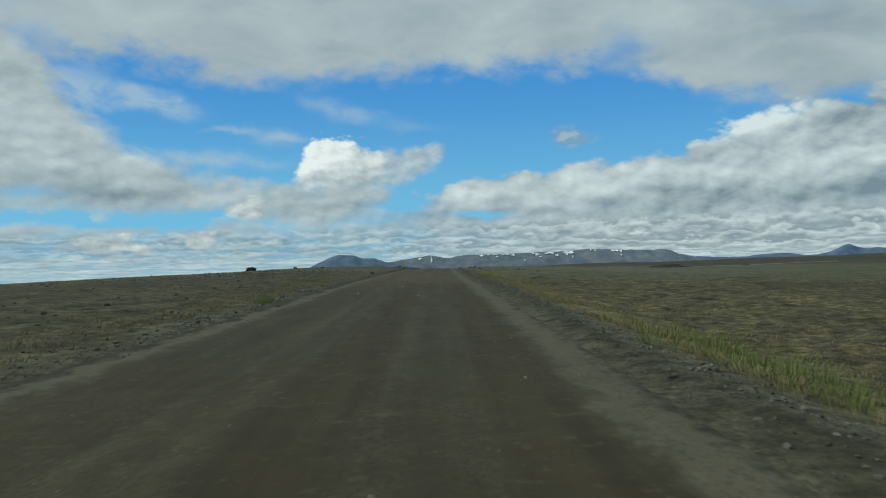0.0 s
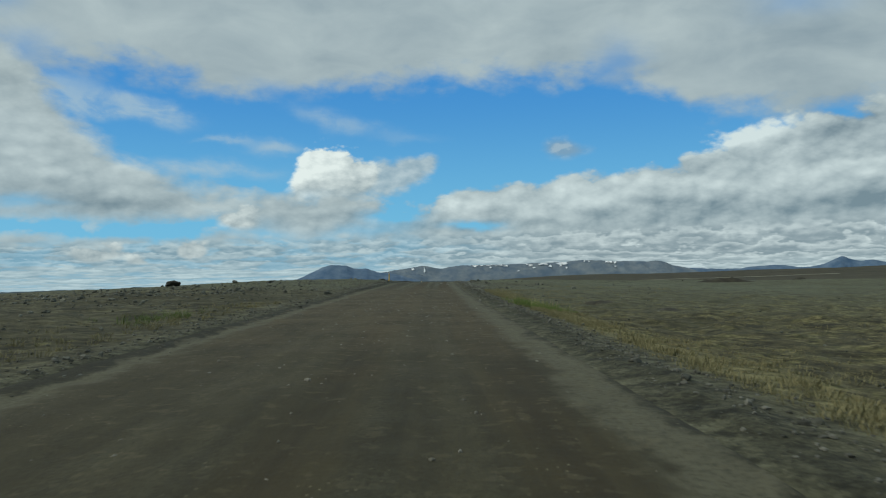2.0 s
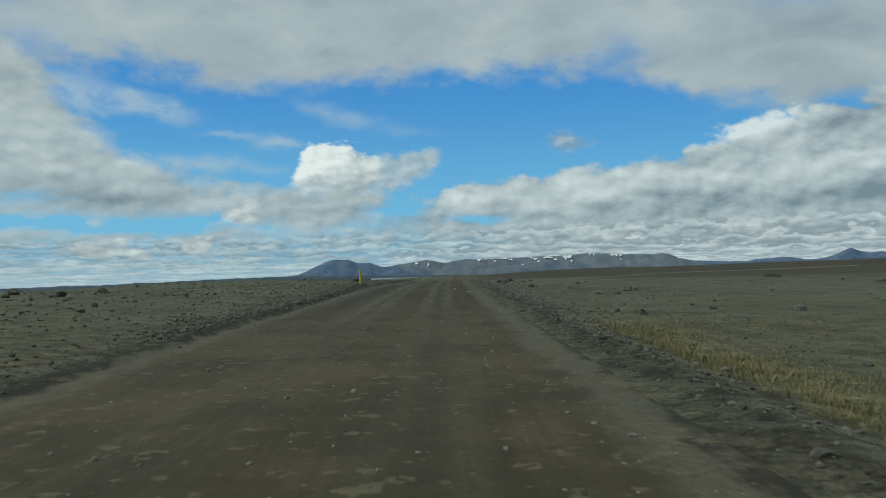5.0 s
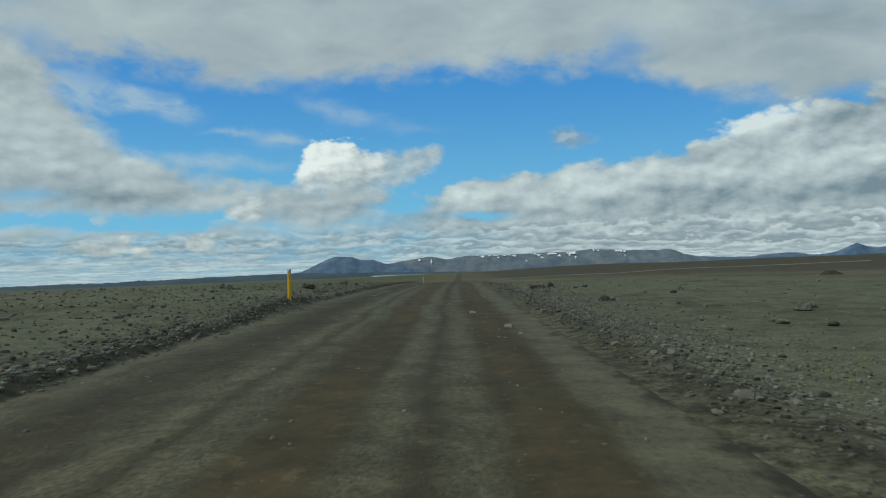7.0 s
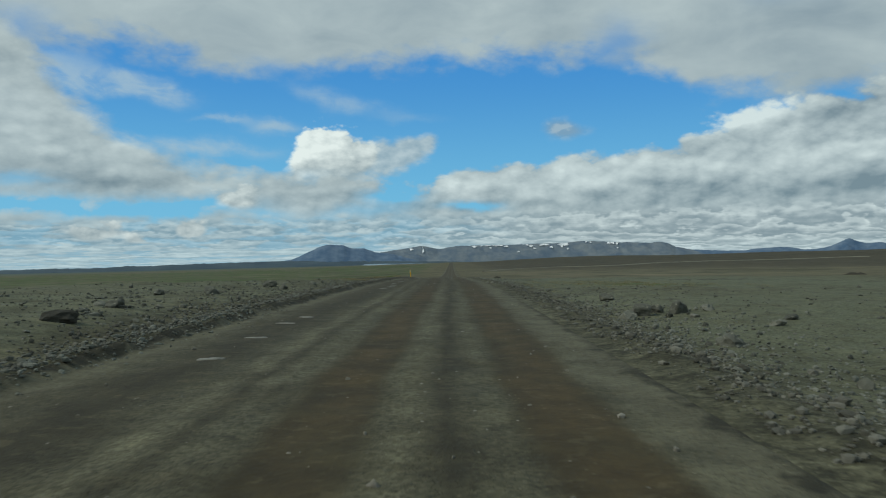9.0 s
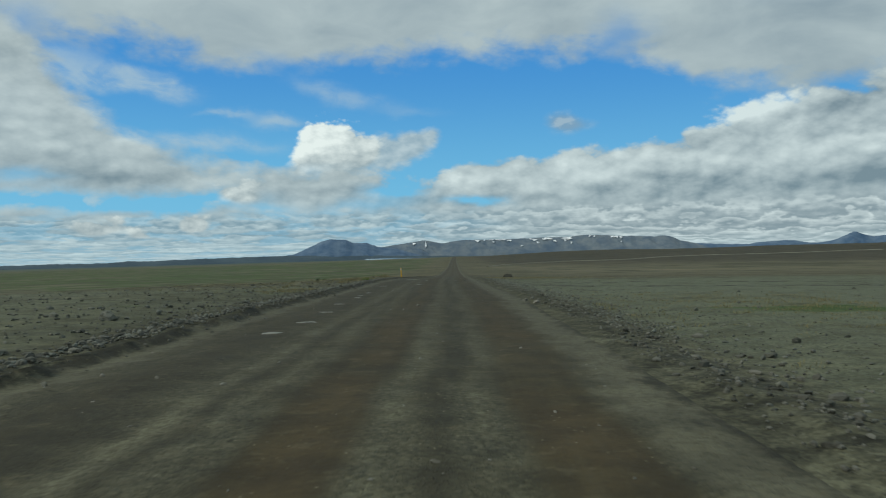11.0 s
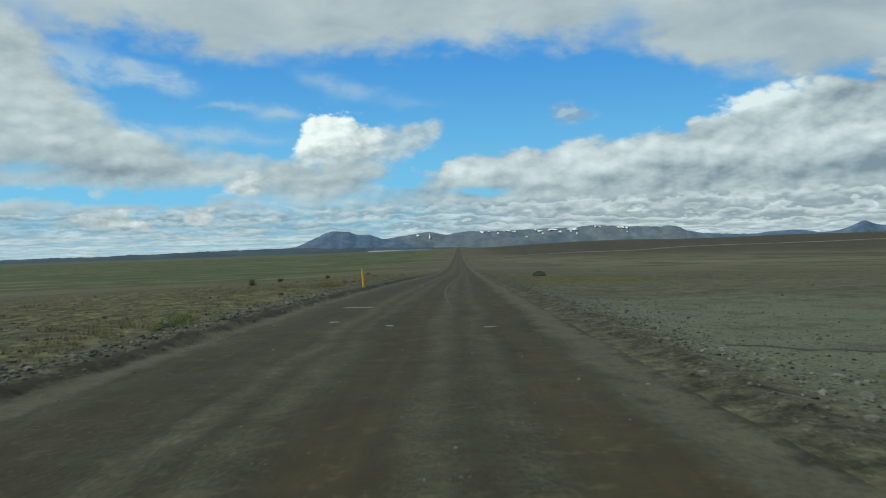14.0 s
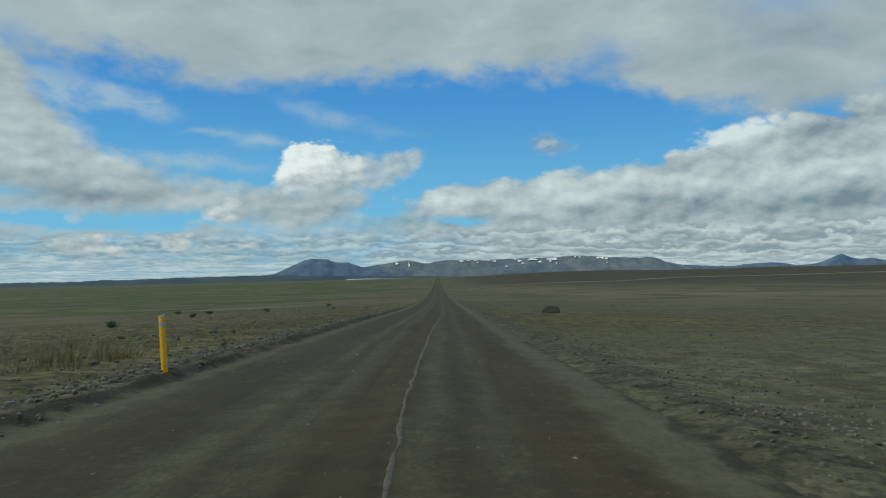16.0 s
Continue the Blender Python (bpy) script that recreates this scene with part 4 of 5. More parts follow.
def tufts(name, X, Y, height, blades, mat, spread=0.08, width=0.006, label="", category="grass"):
    """Clumps of bent grass blades as one object."""
    N = len(X) * blades
    cx, cy, h = np.repeat(X, blades), np.repeat(Y, blades), np.repeat(height, blades) * rng.uniform(0.45, 1.15, N)
    a, r = rng.uniform(0, 2 * math.pi, N), spread * np.sqrt(rng.uniform(0, 1, N)) * np.repeat(rng.uniform(0.6, 1.5, len(X)), blades)
    bx, by = cx + r * np.cos(a), cy + r * np.sin(a)
    bz = land(bx, by)[0] - 0.015
    lean = rng.uniform(0.1, 0.75, N) * h
    dx, dy = np.cos(a) * lean + 0.12 * h, np.sin(a) * lean
    t = rng.uniform(0, 2 * math.pi, N)
    w = width * rng.uniform(0.7, 1.6, N)
    ox, oy = np.cos(t) * w, np.sin(t) * w
    pts = np.stack([np.stack([bx - ox, by - oy, bz], -1), np.stack([bx + ox, by + oy, bz], -1),
                    np.stack([bx + 0.35 * dx - 0.8 * ox, by + 0.35 * dy - 0.8 * oy, bz + 0.6 * h], -1), np.stack([bx + 0.35 * dx + 0.8 * ox, by + 0.35 * dy + 0.8 * oy, bz + 0.6 * h], -1),
                    np.stack([bx + dx, by + dy, bz + h], -1)], 1)
    f = np.array([[0, 1, 3], [0, 3, 2], [2, 3, 4]])
    faces = (f[None] + (np.arange(N) * 5)[:, None, None]).reshape(-1, 3)
    tip = np.tile([0, 0, 0.6, 0.6, 1.0], N)
    ob = new(name, mesh_of(name, pts.reshape(-1, 3), faces, mat, (("tip", tip),)))
    return tagged(ob, label, category, kind="stuff")


def by_side(u, y):
    return u + road_x(y), y


# ---- marker posts ----


def marker_post(x, y, lean, turn):
    z = float(land(x, y)[0])
    thing = new("marker_post")
    w, d, h = 0.058, 0.016, 0.93
    bm = bmesh.new()
    # a flat bowed blade with a slanted top
    rings = []
    for zz in (-0.12, 0.0, 0.3, 0.6, h - 0.12, h - 0.03, h):
        ring = []
        for i in range(9):
            s = -1 + i / 4
            top = zz + (0.025 * s if zz > h - 0.02 else 0)
            ring.append(((w * s, 0.022 * s * s - d / 2, top), (w * s * 0.96, 0.022 * s * s + d / 2, top)))
        loop = [bm.verts.new(p[0]) for p in ring] + [bm.verts.new(p[1]) for p in reversed(ring)]
        rings.append(loop)
    for a, b in zip(rings, rings[1:]):
        k = len(a)
        for i in range(k):
            bm.faces.new((a[i], a[(i + 1) % k], b[(i + 1) % k], b[i]))
    bm.faces.new(rings[-1])
    bm.faces.new(list(reversed(rings[0])))
    bmesh.ops.recalc_face_normals(bm, faces=bm.faces)
    part("post_body", bm, YELLOW, thing)
    for name, low, high, mat in (("reflector", h - 0.20, h - 0.11, REFLECTOR), ("top_cap", h - 0.035, h + 0.01, REFLECTOR)):
        bm = bmesh.new()
        grid = [[bm.verts.new((w * 0.93 * (-1 + i / 4), 0.022 * (-1 + i / 4) ** 2 - d / 2 - 0.004, zz + (0.02 * (-1 + i / 4) if zz > h - 0.02 else 0))) for i in range(9)] for zz in (low, high)]
        for i in range(8):
            bm.faces.new((grid[0][i], grid[0][i + 1], grid[1][i + 1], grid[1][i]))
        bmesh.ops.solidify(bm, geom=list(bm.faces), thickness=0.003)
        part(name, bm, mat, thing, "pale grey reflective film")
    for zz in (0.05, 0.11):
        bm = bmesh.new()
        bmesh.ops.create_cone(bm, cap_ends=True, segments=10, radius1=0.008, radius2=0.008, depth=0.01, matrix=Matrix.Translation((0, -d / 2 - 0.003, zz)) @ pose(0, 0, 0, 90))
        part("bolt", bm, STONE, thing)
    thing.matrix_world = pose(x, y, z - 0.01, 0, lean, turn)
    return tagged(thing, "yellow plastic road marker post with a pale reflective top", "marker post", group="marker posts along the road")


marker_post(-5.45, 113.0, 0.5, 4)
marker_post(-4.16, 217.3, -3.5, -6)

# ---- rocks ----


def rock(x, y, width, height, mat=STONE, shape=0, turn=0.0, label="dark grey basalt rock lying on the gravel plain", name="rock", group="rocks on the plain", sink=0.12):
    v, f = LARGE[shape % len(LARGE)]
    lo, hi = v.min(0), v.max(0)
    u = (v - (lo + hi) / 2) / (hi - lo)
    verts = np.stack([u[:, 0] * width, u[:, 1] * width * 0.8, (u[:, 2] + 0.5) * height * (1 + sink) - sink * height], -1)
    ob = new(name, mesh_of(name, verts, f, mat, smooth=False))
    ob.matrix_world = pose(x, y, float(land(x, y)[0]) - 0.02, 0, 0, turn)
    return tagged(ob, label, "rock", group=group)


rock(-24.0, 97.5, 1.5, 0.55, DARK_STONE, shape=1, label="large dark basalt boulder standing on the plain")
rock(11.8, 274.0, 1.6, 0.66, DARK_STONE, shape=4, label="large square-edged dark boulder beside dry grass")
rock(-7.1, 125.8, 0.62, 0.22, DARK_STONE, 5, 10, "dark brown-black basalt rock on the stony verge")
rock(-6.3, 71.5, 0.48, 0.22, STONE, 3, 20, "low grey rock at the road's edge")
rock(4.3, 124.9, 0.6, 0.24, STONE, 4, 80, "grey-brown slab of rock beside the road")
for i, (x, y, w, h) in enumerate([(-18.6, 98.3, 0.6, 0.4), (-14.5, 94, 0.55, 0.32), (-22.5, 78, 0.5, 0.25), (-19.2, 76, 0.4, 0.2), (-25, 82, 0.45, 0.25), (-15.6, 100, 0.5, 0.3), (10.8, 112.5, 0.85, 0.45), (11.6, 113.6, 0.5, 0.3),
                                  (8.2, 108, 0.5, 0.22), (9.0, 107, 0.4, 0.2), (11.0, 90.0, 0.5, 0.3), (5.3, 87.5, 0.4, 0.25), (-10.3, 123.4, 0.75, 0.42), (-10.9, 124.4, 0.5, 0.35), (-7.7, 129.5, 0.55, 0.28),
                                  (-8.3, 130.2, 0.4, 0.22), (-8.0, 138.0, 0.7, 0.4), (-9.4, 137.0, 0.5, 0.3), (-7.2, 146, 0.6, 0.35), (-8.4, 149, 0.8, 0.45), (-6.9, 152, 0.5, 0.3), (5.6, 117.6, 0.7, 0.42), (6.0, 118.1, 0.35, 0.25),
                                  (3.9, 130.2, 0.55, 0.32), (4.4, 131.0, 0.65, 0.42), (4.9, 131.3, 0.45, 0.3), (5.3, 130.9, 0.75, 0.45), (6.1, 131.2, 0.5, 0.2), (4.9, 137, 0.6, 0.35), (6.0, 127.0, 0.4, 0.2), (6.7, 128.0, 0.4, 0.18),
                                  (9.5, 122, 0.5, 0.25), (10.4, 124, 0.4, 0.25), (-6.8, 300, 0.8, 0.5), (-8.5, 306, 0.6, 0.4), (-7.5, 318, 0.6, 0.35), (-12, 310, 0.7, 0.35), (9.5, 300, 0.6, 0.3), (6.4, 109, 0.35, 0.2)]):
    rock(x, y, 0.8 * w, 0.75 * h, STONE, i, 37 * i)
for i in range(46):
    y = float(rng.uniform(50, 112))
    u = float(-rng.uniform(7, 34))
    w = float(rng.uniform(0.14, 0.36))
    rock(u + float(road_x(y)), y, w, w * 0.6, STONE, i, 53 * i)
for i in range(60):
    y = float(rng.uniform(115, 420))
    u = float(rng.choice([-1, 1]) * rng.uniform(5.5, 40))
    w = float(rng.uniform(0.14, 0.34)) * (0.6 if u > 0 and 150 < y < 260 else 1.0)
    rock(u + float(road_x(y)), y, w, w * 0.55, STONE, i + 3, 71 * i)
for i, (x, y, w) in enumerate([(0.3, 109.3, 0.2), (2.55, 160.0, 0.2), (2.75, 158.8, 0.22), (-0.7, 158, 0.14), (-0.9, 116.9, 0.12), (0.9, 104.6, 0.2), (1.0, 103.0, 0.12), (2.2, 198, 0.16), (2.0, 95, 0.14), (-3.1, 31, 0.12), (1.9, 62, 0.15), (-2.6, 47, 0.12)]):
    rock(x, y, w, w * 0.5, PALE, i, 29 * i, "small pale stone lying loose on the dirt road", "stone", "loose stones on the road")

MIDDLE = []
for i in range(6):
    v, f = rock_shape(80 + i, 2, 0.5)
    MIDDLE.append([mesh_of("stone", v, f, mat, smooth=False) for mat in (GRAVEL, STONE)])
for i in range(290):
    y = float(rng.uniform(2, 232)) if i < 170 else float(rng.normal(112, 22))
    left = rng.uniform() < 0.42
    u = float(-3.95 - 0.4 * rng.exponential(0.8)) if left else float(4.6 + rng.normal(0, 0.25) + 0.5 * rng.exponential(1.0) * (y > 80))
    w = float(np.clip(rng.lognormal(-2.15, 0.4), 0.07, 0.26)) * (0.7 if y > 150 else 0.55 if y < 78 else 0.85)
    x = u + float(road_x(y))
    ob = new("stone", MIDDLE[i % 6][int(rng.uniform() < 0.35)])
    ob.matrix_world = pose(x, y, float(land(x, y)[0]) + 0.10 * w, 0, 0, 61 * i) @ Matrix.Diagonal((w * float(rng.uniform(1.0, 1.5)), w, w * float(rng.uniform(0.55, 0.9)), 1))
    tagged(ob, "grey stone lying in the roadside windrow", "stone", group="stones along the road's edges")

# ---- earth mounds ----
EARTH = simple("dark_earth", (0.028, 0.026, 0.018), (0.058, 0.051, 0.034), 1.5, 0.95, 0.5)
for i, (x, y, w, d, h) in enumerate([(67.6, 226, 6.0, 2.5, 0.9), (36.0, 125, 7.0, 1.6, 0.55), (82.5, 266.6, 6.5, 2.5, 0.7), (8.6, 68.0, 1.7, 0.9, 0.16), (10.5, 62.5, 1.4, 0.8, 0.14), (62, 160, 5, 2, 0.5)]):
    az = np.linspace(0, 2 * math.pi, 33)[:-1]
    rr = np.linspace(0, 1.15, 9)
    A, Rr = np.meshgrid(az, rr)
    k = 1 + 0.2 * np.sin(2 * A + i) + 0.1 * np.sin(3 * A + 2 * i)
    PX, PY = x + Rr * k * np.cos(A) * w / 2, y + Rr * k * np.sin(A) * d / 2
    PZ = land(PX, PY)[0] + h * (1 - step(Rr, 0.1, 1.0)) * (1 + 0.5 * fbm(PX * 2, PY * 2, 3, 60 + i)) - 0.08 * step(Rr, 0.9, 1.15)
    ix = np.arange(A.size).reshape(A.shape)
    nxt = np.roll(ix, -1, 1)
    faces = np.stack([ix[:-1], nxt[:-1], nxt[1:], ix[1:]], -1).reshape(-1, 4)[:, ::-1]
    mound = new("earth_mound", mesh_of("earth_mound", np.stack([PX, PY, PZ], -1).reshape(-1, 3), faces, EARTH))
    tagged(mound, "low mound of bare dark brown earth on the plain", "mound", group="earth mounds")

# ---- pale gritty patches on the road ----
# rough pale grit colour, no water in these patches
PALE_PATCH = simple("pale_patch_grit", (0.10, 0.095, 0.075), (0.27, 0.26, 0.215), 18.0, 0.7, 0.5)
for i, (u, y, rx, ry) in enumerate([(-1.9, 123.0, 0.16, 0.10), (-2.0, 126.0, 0.15, 0.10), (-2.1, 129.0, 0.17, 0.12), (-2.0, 130.8, 0.18, 0.12), (-1.9, 150.3, 0.20, 0.12), (-1.7, 152.7, 0.17, 0.12), (-1.8, 155.9, 0.13, 0.10), (-2.0, 159.5, 0.13, 0.10),
                                    (-1.9, 163.4, 0.12, 0.10), (-2.0, 165.3, 0.10, 0.08), (-2.0, 168.5, 0.10, 0.09), (-2.1, 178.6, 0.15, 0.09), (-0.2, 180.0, 0.10, 0.08), (-0.1, 193.3, 0.10, 0.07), (-1.5, 194.7, 0.12, 0.08), (2.0, 192.9, 0.11, 0.08), (-1.6, 200.0, 0.34, 0.13)]):
    x = u + float(road_x(y))
    grit_patch = oval("puddle", x, y, rx, ry, float(land(x, y)[0]) + 0.016, PALE_PATCH, i * 1.3, 20, 0.02)
    tagged(grit_patch, "pale gritty patch on the dirt road", "puddle", group="puddles on the road")

# ---- pale seam of gravel along the road ----
seam = hermite([(190, 0.25), (200, 0.20), (207.4, 0.10), (214, 0.10), (218, 0.20), (225.8, 0.40), (244, 1.0), (252, 1.4)])
sy = np.arange(197.5, 250, 0.1)
sx = seam(sy) + 0.05 * fbm(sy * 0.9, sy * 0, 3, 71)
sw = 0.024 * (0.7 + 0.6 * step(sy, 205, 225)) * step(sy, 197, 203) * (1 + 0.9 * fbm(sy * 2.5, sy * 0, 3, 72))
cols = np.stack([-1.6 * sw, -sw, 0 * sw, sw, 1.6 * sw], -1)
SX, SY = sx[:, None] + cols, np.repeat(sy[:, None], 5, 1)
SZ = land(SX, SY)[0] + np.array([-0.02, 0.009, 0.011, 0.009, -0.02])[None]
tagged(sheet("gravel_seam", SX, SY, SZ, simple("pale_grit", (0.042, 0.039, 0.028), (0.112, 0.102, 0.075), 14.0, 0.95, 0.6)), "thin wandering seam of pale grit on the road", "gravel", kind="structure")

# ---- loose stones ----
M = 8000
y = np.concatenate([rng.uniform(-2, 300, 5000), rng.uniform(85, 240, 3000)])
u = -3.9 + rng.normal(0, 0.38, M) - 0.5 * rng.exponential(0.6, M)
x, y = by_side(u, y)
scatter("roadside_gravel", x, y, np.clip(rng.lognormal(-3.0, 0.5, M), 0.015, 0.2), GRAVEL, label="windrow of loose grey gravel along the road's edge")
M = 9000
y = np.concatenate([rng.uniform(-2, 300, M - 2500), rng.normal(112, 24, 2500)])
u = 4.45 + np.abs(rng.normal(0, 1.0, M)) - 0.5
x, y = by_side(u, y)
scatter("roadside_gravel", x, y, np.clip(rng.lognormal(-2.95, 0.55, M), 0.015, 0.22) * np.where(y > 150, 0.7, np.where(y < 78, 0.6, 0.9)), GRAVEL, label="scattered grey gravel and stones beside the road")
M = 3000
x, y = by_side(4.72 + rng.normal(0, 0.2, M), rng.uniform(-2, 160, M))
scatter("roadside_gravel", x, y, np.clip(rng.lognormal(-3.2, 0.5, M), 0.02, 0.13), GRAVEL, label="row of loose stones along the verge")
M = 4200
x, y = by_side(-3.98 - np.abs(rng.normal(0, 0.22, M)), rng.uniform(84, 262, M))
scatter("roadside_gravel", x, y, np.clip(rng.lognormal(-3.0, 0.45, M), 0.02, 0.15), PALE_GRAVEL, label="low bank of pale broken stone along the road's edge")
M = 2600
y = np.concatenate([rng.uniform(0, 260, 1000), rng.normal(62, 14, 1200), rng.normal(115, 15, 400)])
u = rng.uniform(-3.2, 3.4, M)
x, y = by_side(u, y)
scatter("road_stones", x, y, np.clip(rng.lognormal(-3.5, 0.45, M), 0.012, 0.09), PALE, label="small loose stones strewn over the dirt road")
M = 17000
y = np.concatenate([rng.uniform(-2, 330, 12000), rng.normal(125, 25, 5000)])
u = rng.choice([-1, 1], M) * (4.8 + rng.exponential(11, M))
u[12000:] = -4.6 - rng.exponential(6, 5000)
keep = (u < 0) | (y > 60) | (rng.uniform(0, 1, M) < 0.25)
x, y = by_side(u[keep], y[keep])
scatter("field_stones", x, y, np.clip(rng.lognormal(-2.75, 0.5, len(x)), 0.03, 0.26) * np.where((x > 3) & (y > 150), 0.6, 1.0), STONE, label="scattered stones over the barren plain")

M = 5500
x, y = by_side(-3.62 - np.abs(rng.normal(0, 0.55, M)), np.concatenate([rng.uniform(80, 170, 4500), rng.uniform(0, 80, 1000)]))
scatter("roadside_gravel", x, y, np.clip(rng.lognormal(-2.95, 0.5, M), 0.02, 0.14) * np.where(y < 80, 0.5, 1.0), GRAVEL, label="broken dark grey stone heaped along the road's edge")
M = 1700
x, y = by_side(-3.62 + rng.normal(0, 0.22, M), rng.uniform(90, 132, M))
scatter("roadside_gravel", x, y, np.clip(rng.lognormal(-2.9, 0.42, M), 0.03, 0.15), PALE_GRAVEL, label="rubble of broken grey stone on the low road bank")
M = 800
x, y = by_side(-9 - rng.exponential(9, M), rng.normal(74, 10, M))
scatter("field_stones", x, y, np.clip(rng.lognormal(-2.0, 0.5, M), 0.05, 0.34), STONE, label="pale grey stones lying thick on a low rise")
M = 7000
x, y = by_side(4.9 + np.abs(rng.normal(0, 1.6, M)), rng.normal(112, 16, M))
scatter("shingle", x, y, np.clip(rng.lognormal(-3.2, 0.5, M), 0.02, 0.12), PALE_GRAVEL, label="spread of fine pale broken stone beside the road")
M = 2600
x, y = by_side(5.5 + rng.normal(0, 0.42, M), rng.uniform(150, 214, M))
scatter("roadside_gravel", x, y, np.clip(rng.lognormal(-3.1, 0.45, M), 0.02, 0.12), PALE_GRAVEL, label="low windrow of pale grey rubble beside the road")
M = 9000
x, y = by_side(5.0 + rng.exponential(3.0, M), np.concatenate([rng.uniform(150, 240, 6500), rng.uniform(100, 150, 2500)]))
scatter("shingle", x, y, np.clip(rng.lognormal(-3.4, 0.4, M), 0.02, 0.09), GRAVEL, label="spread of fine pale shingle beside the road")

# ---- grass ----
M = 190
y = np.concatenate([rng.normal(12, 3.5, 80), rng.normal(60, 1.9, 110)])
x, y = by_side(6.1 + rng.normal(0, 0.5, M), y)
tufts("green_grass", x, y, 0.08 + 0.32 * rng.uniform(0, 1, M) ** 1.7, 22, GRASS_GREEN, 0.24, 0.0045, "clumps of tall green roadside grass")
M = 34
y = rng.normal(60, 1.4, M)
x, y = by_side(6.1 + rng.normal(0, 0.5, M), y)
tufts("seed_stalks", x, y, rng.uniform(0.40, 0.62, M), 2, SEED_STALK, 0.12, 0.0045, "tall pale grass stalks bent by the wind")
M = 420
x, y = by_side(11 + 3.2 * np.clip(rng.normal(0, 1, M), -1.6, 2.5), rng.normal(158, 5, M))
tufts("dry_grass", x, y, rng.uniform(0.03, 0.10, M), 18, GRASS_DRY, 0.25, 0.006, "patch of straw-coloured grass on the shingle")
M = 2400
y = rng.uniform(-2, 84, M)
x, y = by_side(5.3 + np.abs(rng.normal(0, 0.9, M)), y)
clump = fbm(x / 1.2, y / 2.5, 3, 84) > -0.15
x, y, M = x[clump], y[clump], int(clump.sum())
tufts("verge_grass", x, y, rng.uniform(0.04, 0.15, M), 20, GRASS_VERGE, 0.24, 0.006, "band of low yellow-green grass along the verge")
M = 900
y = rng.uniform(-2, 78, M)
x, y = by_side(5.0 + np.abs(rng.normal(0, 1.5, M)), y)
tufts("dry_grass", x, y, rng.uniform(0.02, 0.09, M), 16, GRASS_DRY, 0.18, 0.005, "yellowed dry grass along the verge")
M = 5200
y = rng.uniform(-2, 100, M)
x, y = by_side(6.2 + rng.exponential(9, M), y)
clump = fbm(x / 4, y / 4, 3, 81) > -0.05
tufts("meadow_grass", x[clump], y[clump], rng.uniform(0.02, 0.07, clump.sum()), 22, GRASS_DRY, 0.34, 0.008, "low dry grass and moss tussocks on the plain")
M = 1100
y = rng.uniform(165, 275, M)
x, y = by_side(-4.6 - np.abs(rng.normal(0, 1.3, M)), y)
clump = fbm(x / 1.5, y / 3, 3, 83) > 0.0
x, y, M = x[clump], y[clump], int(clump.sum())
tufts("dry_grass", x, y, rng.uniform(0.04, 0.15, M), 22, GRASS_DRY, 0.2, 0.005, "yellowed dry grass along the verge")
M = 46
y = np.concatenate([rng.normal(219.5, 1.2, 26), rng.normal(227, 4, 20)])
x, y = by_side(np.concatenate([-5.4 - np.abs(rng.normal(0, 0.6, 26)), -9 - np.abs(rng.normal(0, 3, 20))]), y)
tufts("dry_grass", x, y, rng.uniform(0.15, 0.5, M), 24, GRASS_DRY, 0.26, 0.005, "tall pale dry grass beside a marker post")
M = 500
x, y = by_side(-4.8 - np.abs(rng.normal(0, 1.3, M)), rng.uniform(5, 60, M))
tufts("dry_grass", x, y, rng.uniform(0.05, 0.16, M), 18, GRASS_DRY, 0.14, 0.005, "yellowed dry grass along the verge")
M = 1500
x, y = 5.0 + np.abs(rng.normal(0, 9, M)), rng.normal(250, 17, M)
keep = (x - road_x(y) > 5.0)
tufts("meadow_grass", x[keep], y[keep], rng.uniform(0.03, 0.10, keep.sum()), 18, GRASS_DRY, 0.35, 0.008, "low dry grass and moss tussocks on the plain")
M = 2600
x, y = by_side(-6 - rng.exponential(16, M), rng.uniform(170, 330, M))
tufts("meadow_grass", x, y, rng.uniform(0.03, 0.09, M), 14, GRASS_DRY, 0.35, 0.009, "low dry grass and moss tussocks on the plain")

M = 16
x, y = by_side(-3.9 - np.abs(rng.normal(0, 0.35, M)), rng.normal(25.5, 1.0, M))
tufts("green_grass", x, y, rng.uniform(0.12, 0.3, M), 20, GRASS_GREEN, 0.14, 0.004, "small clump of green grass at the road's edge")
M = 30
x, y = by_side(-5.6 - np.abs(rng.normal(0, 0.8, M)), rng.normal(49, 1.8, M))
tufts("green_grass", x, y, rng.uniform(0.12, 0.3, M), 18, GRASS_GREEN, 0.16, 0.004, "small clump of green grass at the road's edge")
M = 14
x, y = by_side(-4.3 - np.abs(rng.normal(0, 0.3, M)), rng.normal(193, 0.7, M))
tufts("green_grass", x, y, rng.uniform(0.12, 0.3, M), 20, GRASS_GREEN, 0.14, 0.004, "small clump of green grass at the road's edge")

# ---- old wheel ruts and a far track ----
# one dark tone for the ruts, laid as ribbons on the surface
RUT = simple("dark_rut_soil", (0.028, 0.031, 0.022), (0.055, 0.058, 0.043), 3.0, 0.95, 0.5)
TRACK = simple("pale_track", (0.16, 0.15, 0.11), (0.22, 0.205, 0.15), 0.05, 0.95, 0.0)


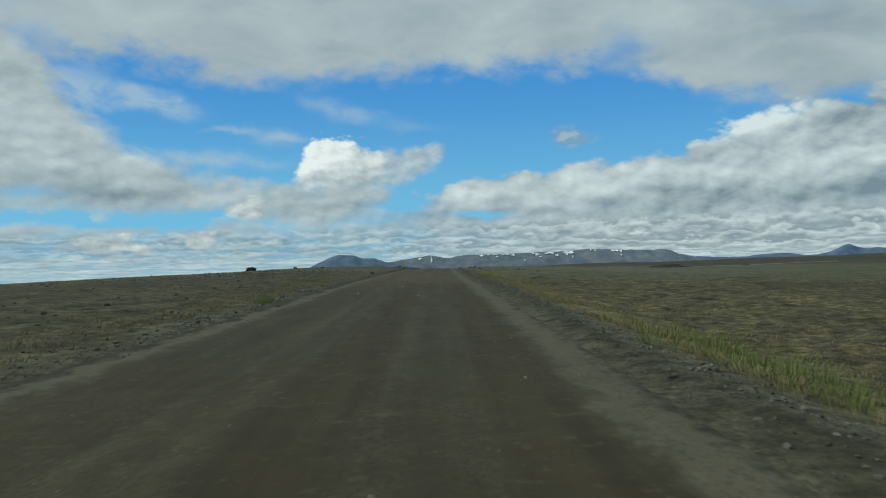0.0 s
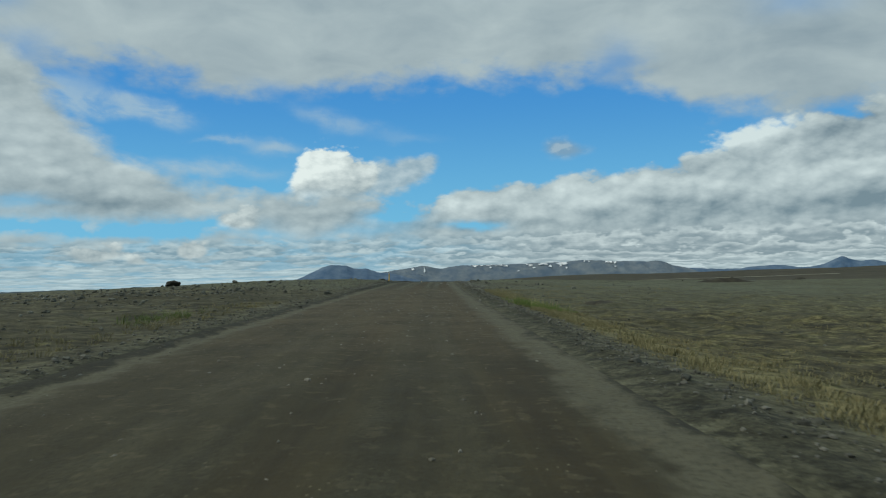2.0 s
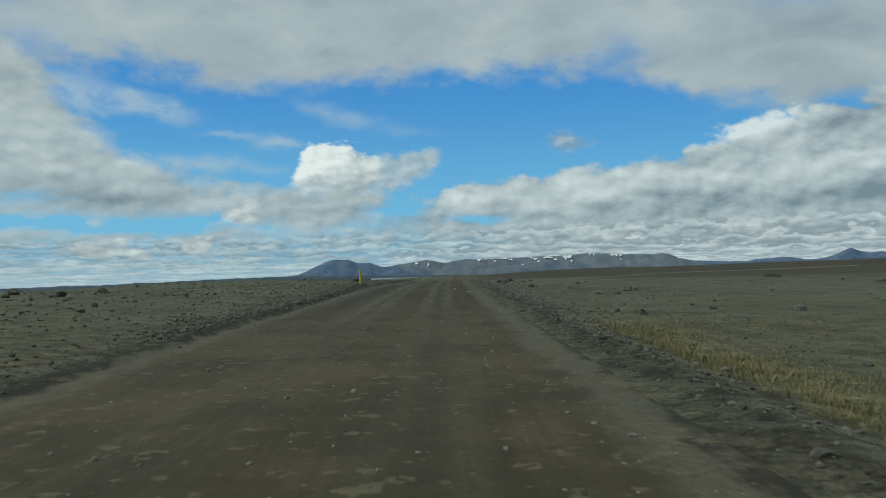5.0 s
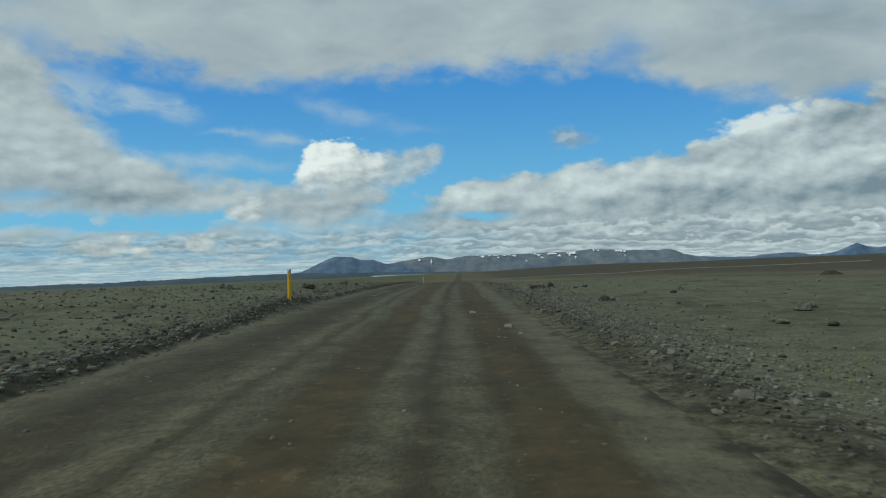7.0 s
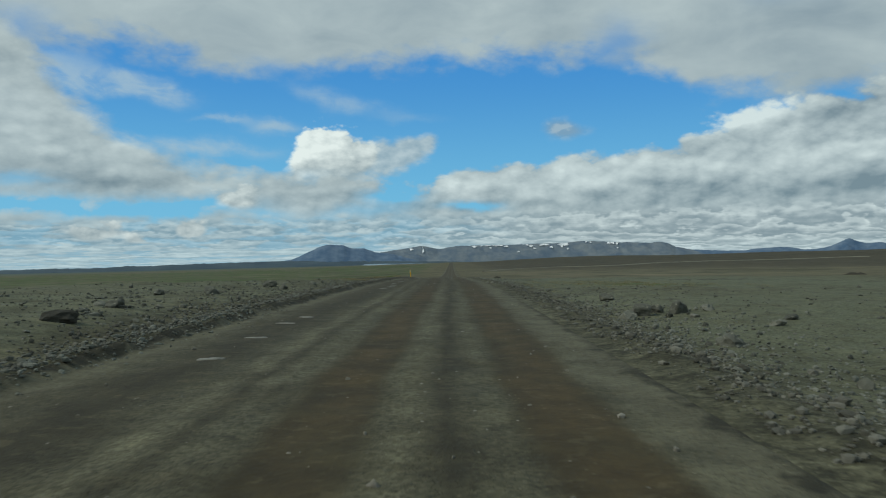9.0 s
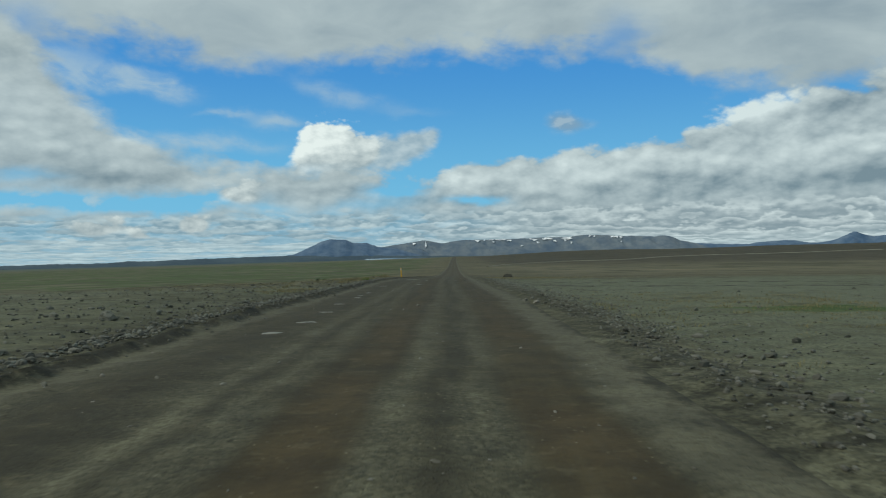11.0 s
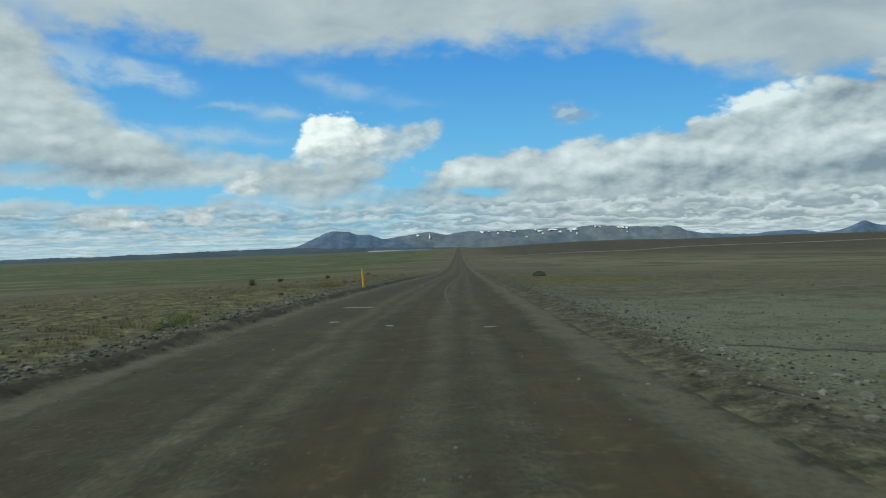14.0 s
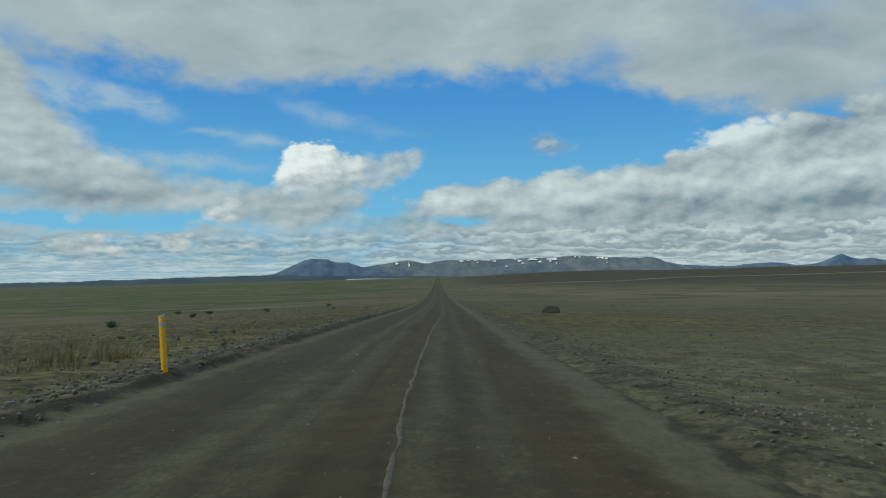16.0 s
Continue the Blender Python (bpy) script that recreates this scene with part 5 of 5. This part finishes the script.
def strip(name, line, width, lift, mat, seed, label, broken=0.0):
    """A ribbon along a line over the land, with uneven sides that dip under the surface."""
    f = hermite(line)
    xs = np.arange(line[0][0], line[-1][0], max(width * 0.4, 0.25))
    ys = f(xs) + width * 0.6 * fbm(xs / (8 * width), xs * 0, 3, seed)
    w = width * (0.75 + broken * fbm(xs / (6 * width), xs * 0 + 3, 3, seed + 1))
    side = np.array([-0.7, -0.5, 0.0, 0.5, 0.7])
    PX, PY = np.repeat(xs[:, None], 5, 1), ys[:, None] + side[None] * w[:, None]
    PZ = land(PX, PY)[0] + lift * np.array([-2.5, 1, 1.3, 1, -2.5])[None]
    return tagged(sheet(name, PX, PY, PZ, mat), label, "wheel track", kind="structure")


strip("wheel_track", [(5.2, 180.2), (9.0, 179.4), (14, 178.2), (26, 176), (45, 175)], 0.22, 0.012, RUT, 201, "dark old wheel rut across the shingle", 0.7)
strip("wheel_track", [(5.2, 182.2), (9.0, 181.4), (14, 180.4), (26, 178), (45, 177)], 0.26, 0.012, RUT, 203, "dark old wheel rut across the shingle", 0.7)
strip("wheel_track", [(4.8, 190.0), (9.0, 188.2), (16, 186.5), (30, 185)], 0.16, 0.012, RUT, 205, "dark old wheel rut across the shingle", 0.8)
strip("wheel_track", [(30, 640), (45, 699), (105, 839), (163, 890), (240, 1005), (304, 1072), (434, 1146), (600, 1190)], 9.0, 0.35, TRACK, 207, "pale dirt track climbing a distant slope", 0.5)

# ---- small shrubs ----
LEAF = simple("shrub_leaf", (0.022, 0.045, 0.012), (0.055, 0.085, 0.024), 30.0, 0.7, 0.0)
TWIG = simple("shrub_twig", (0.05, 0.04, 0.03), (0.09, 0.075, 0.055), 40.0, 0.9, 0.0)


def shrub(x, y, w, h, seed):
    r = np.random.default_rng(seed)
    z = float(land(x, y)[0])
    thing = new("shrub")
    thing.location = (x, y, z)
    bm = bmesh.new()
    tips = []
    for _ in range(14):
        a, q = r.uniform(0, 6.28), r.uniform(0.3, 1.0)
        tip = Vector((math.cos(a) * q * w / 2, math.sin(a) * q * w / 2, h * r.uniform(0.5, 1.0) * (1.1 - 0.4 * q)))
        tips.append(tip)
        bmesh.ops.create_cone(bm, segments=5, radius1=0.012, radius2=0.004, depth=tip.length, matrix=Matrix.Translation(tip / 2) @ tip.to_track_quat("Z", "Y").to_matrix().to_4x4())
    part("stems", bm, TWIG, thing)
    vs = []
    for tip in tips:
        for _ in range(60):
            c = tip * r.uniform(0.45, 1.05) + Vector(r.normal(0, 0.07 * w, 3))
            c.z = max(c.z, 0.01)
            a, b = Vector(r.normal(0, 1, 3)).normalized() * 0.035, Vector(r.normal(0, 1, 3)).normalized() * 0.018
            vs += [c - a, c + b, c + a, c - b]
    faces = np.arange(len(vs)).reshape(-1, 4)
    leaves = new("leaves", mesh_of("leaves", np.array([v[:] for v in vs]), faces, LEAF))
    leaves.parent = thing
    return tagged(thing, "small dark green shrub growing on the gravel plain", "shrub", group="shrubs")


for i, (x, y, w, h) in enumerate([(-18.0, 250, 0.8, 0.45), (-17, 290, 0.9, 0.5), (-26, 300, 1.0, 0.5), (-21, 276, 0.8, 0.45), (-33, 310, 1.1, 0.5), (-15, 330, 1.0, 0.5)]):
    shrub(x, y, w, h, 90 + i)
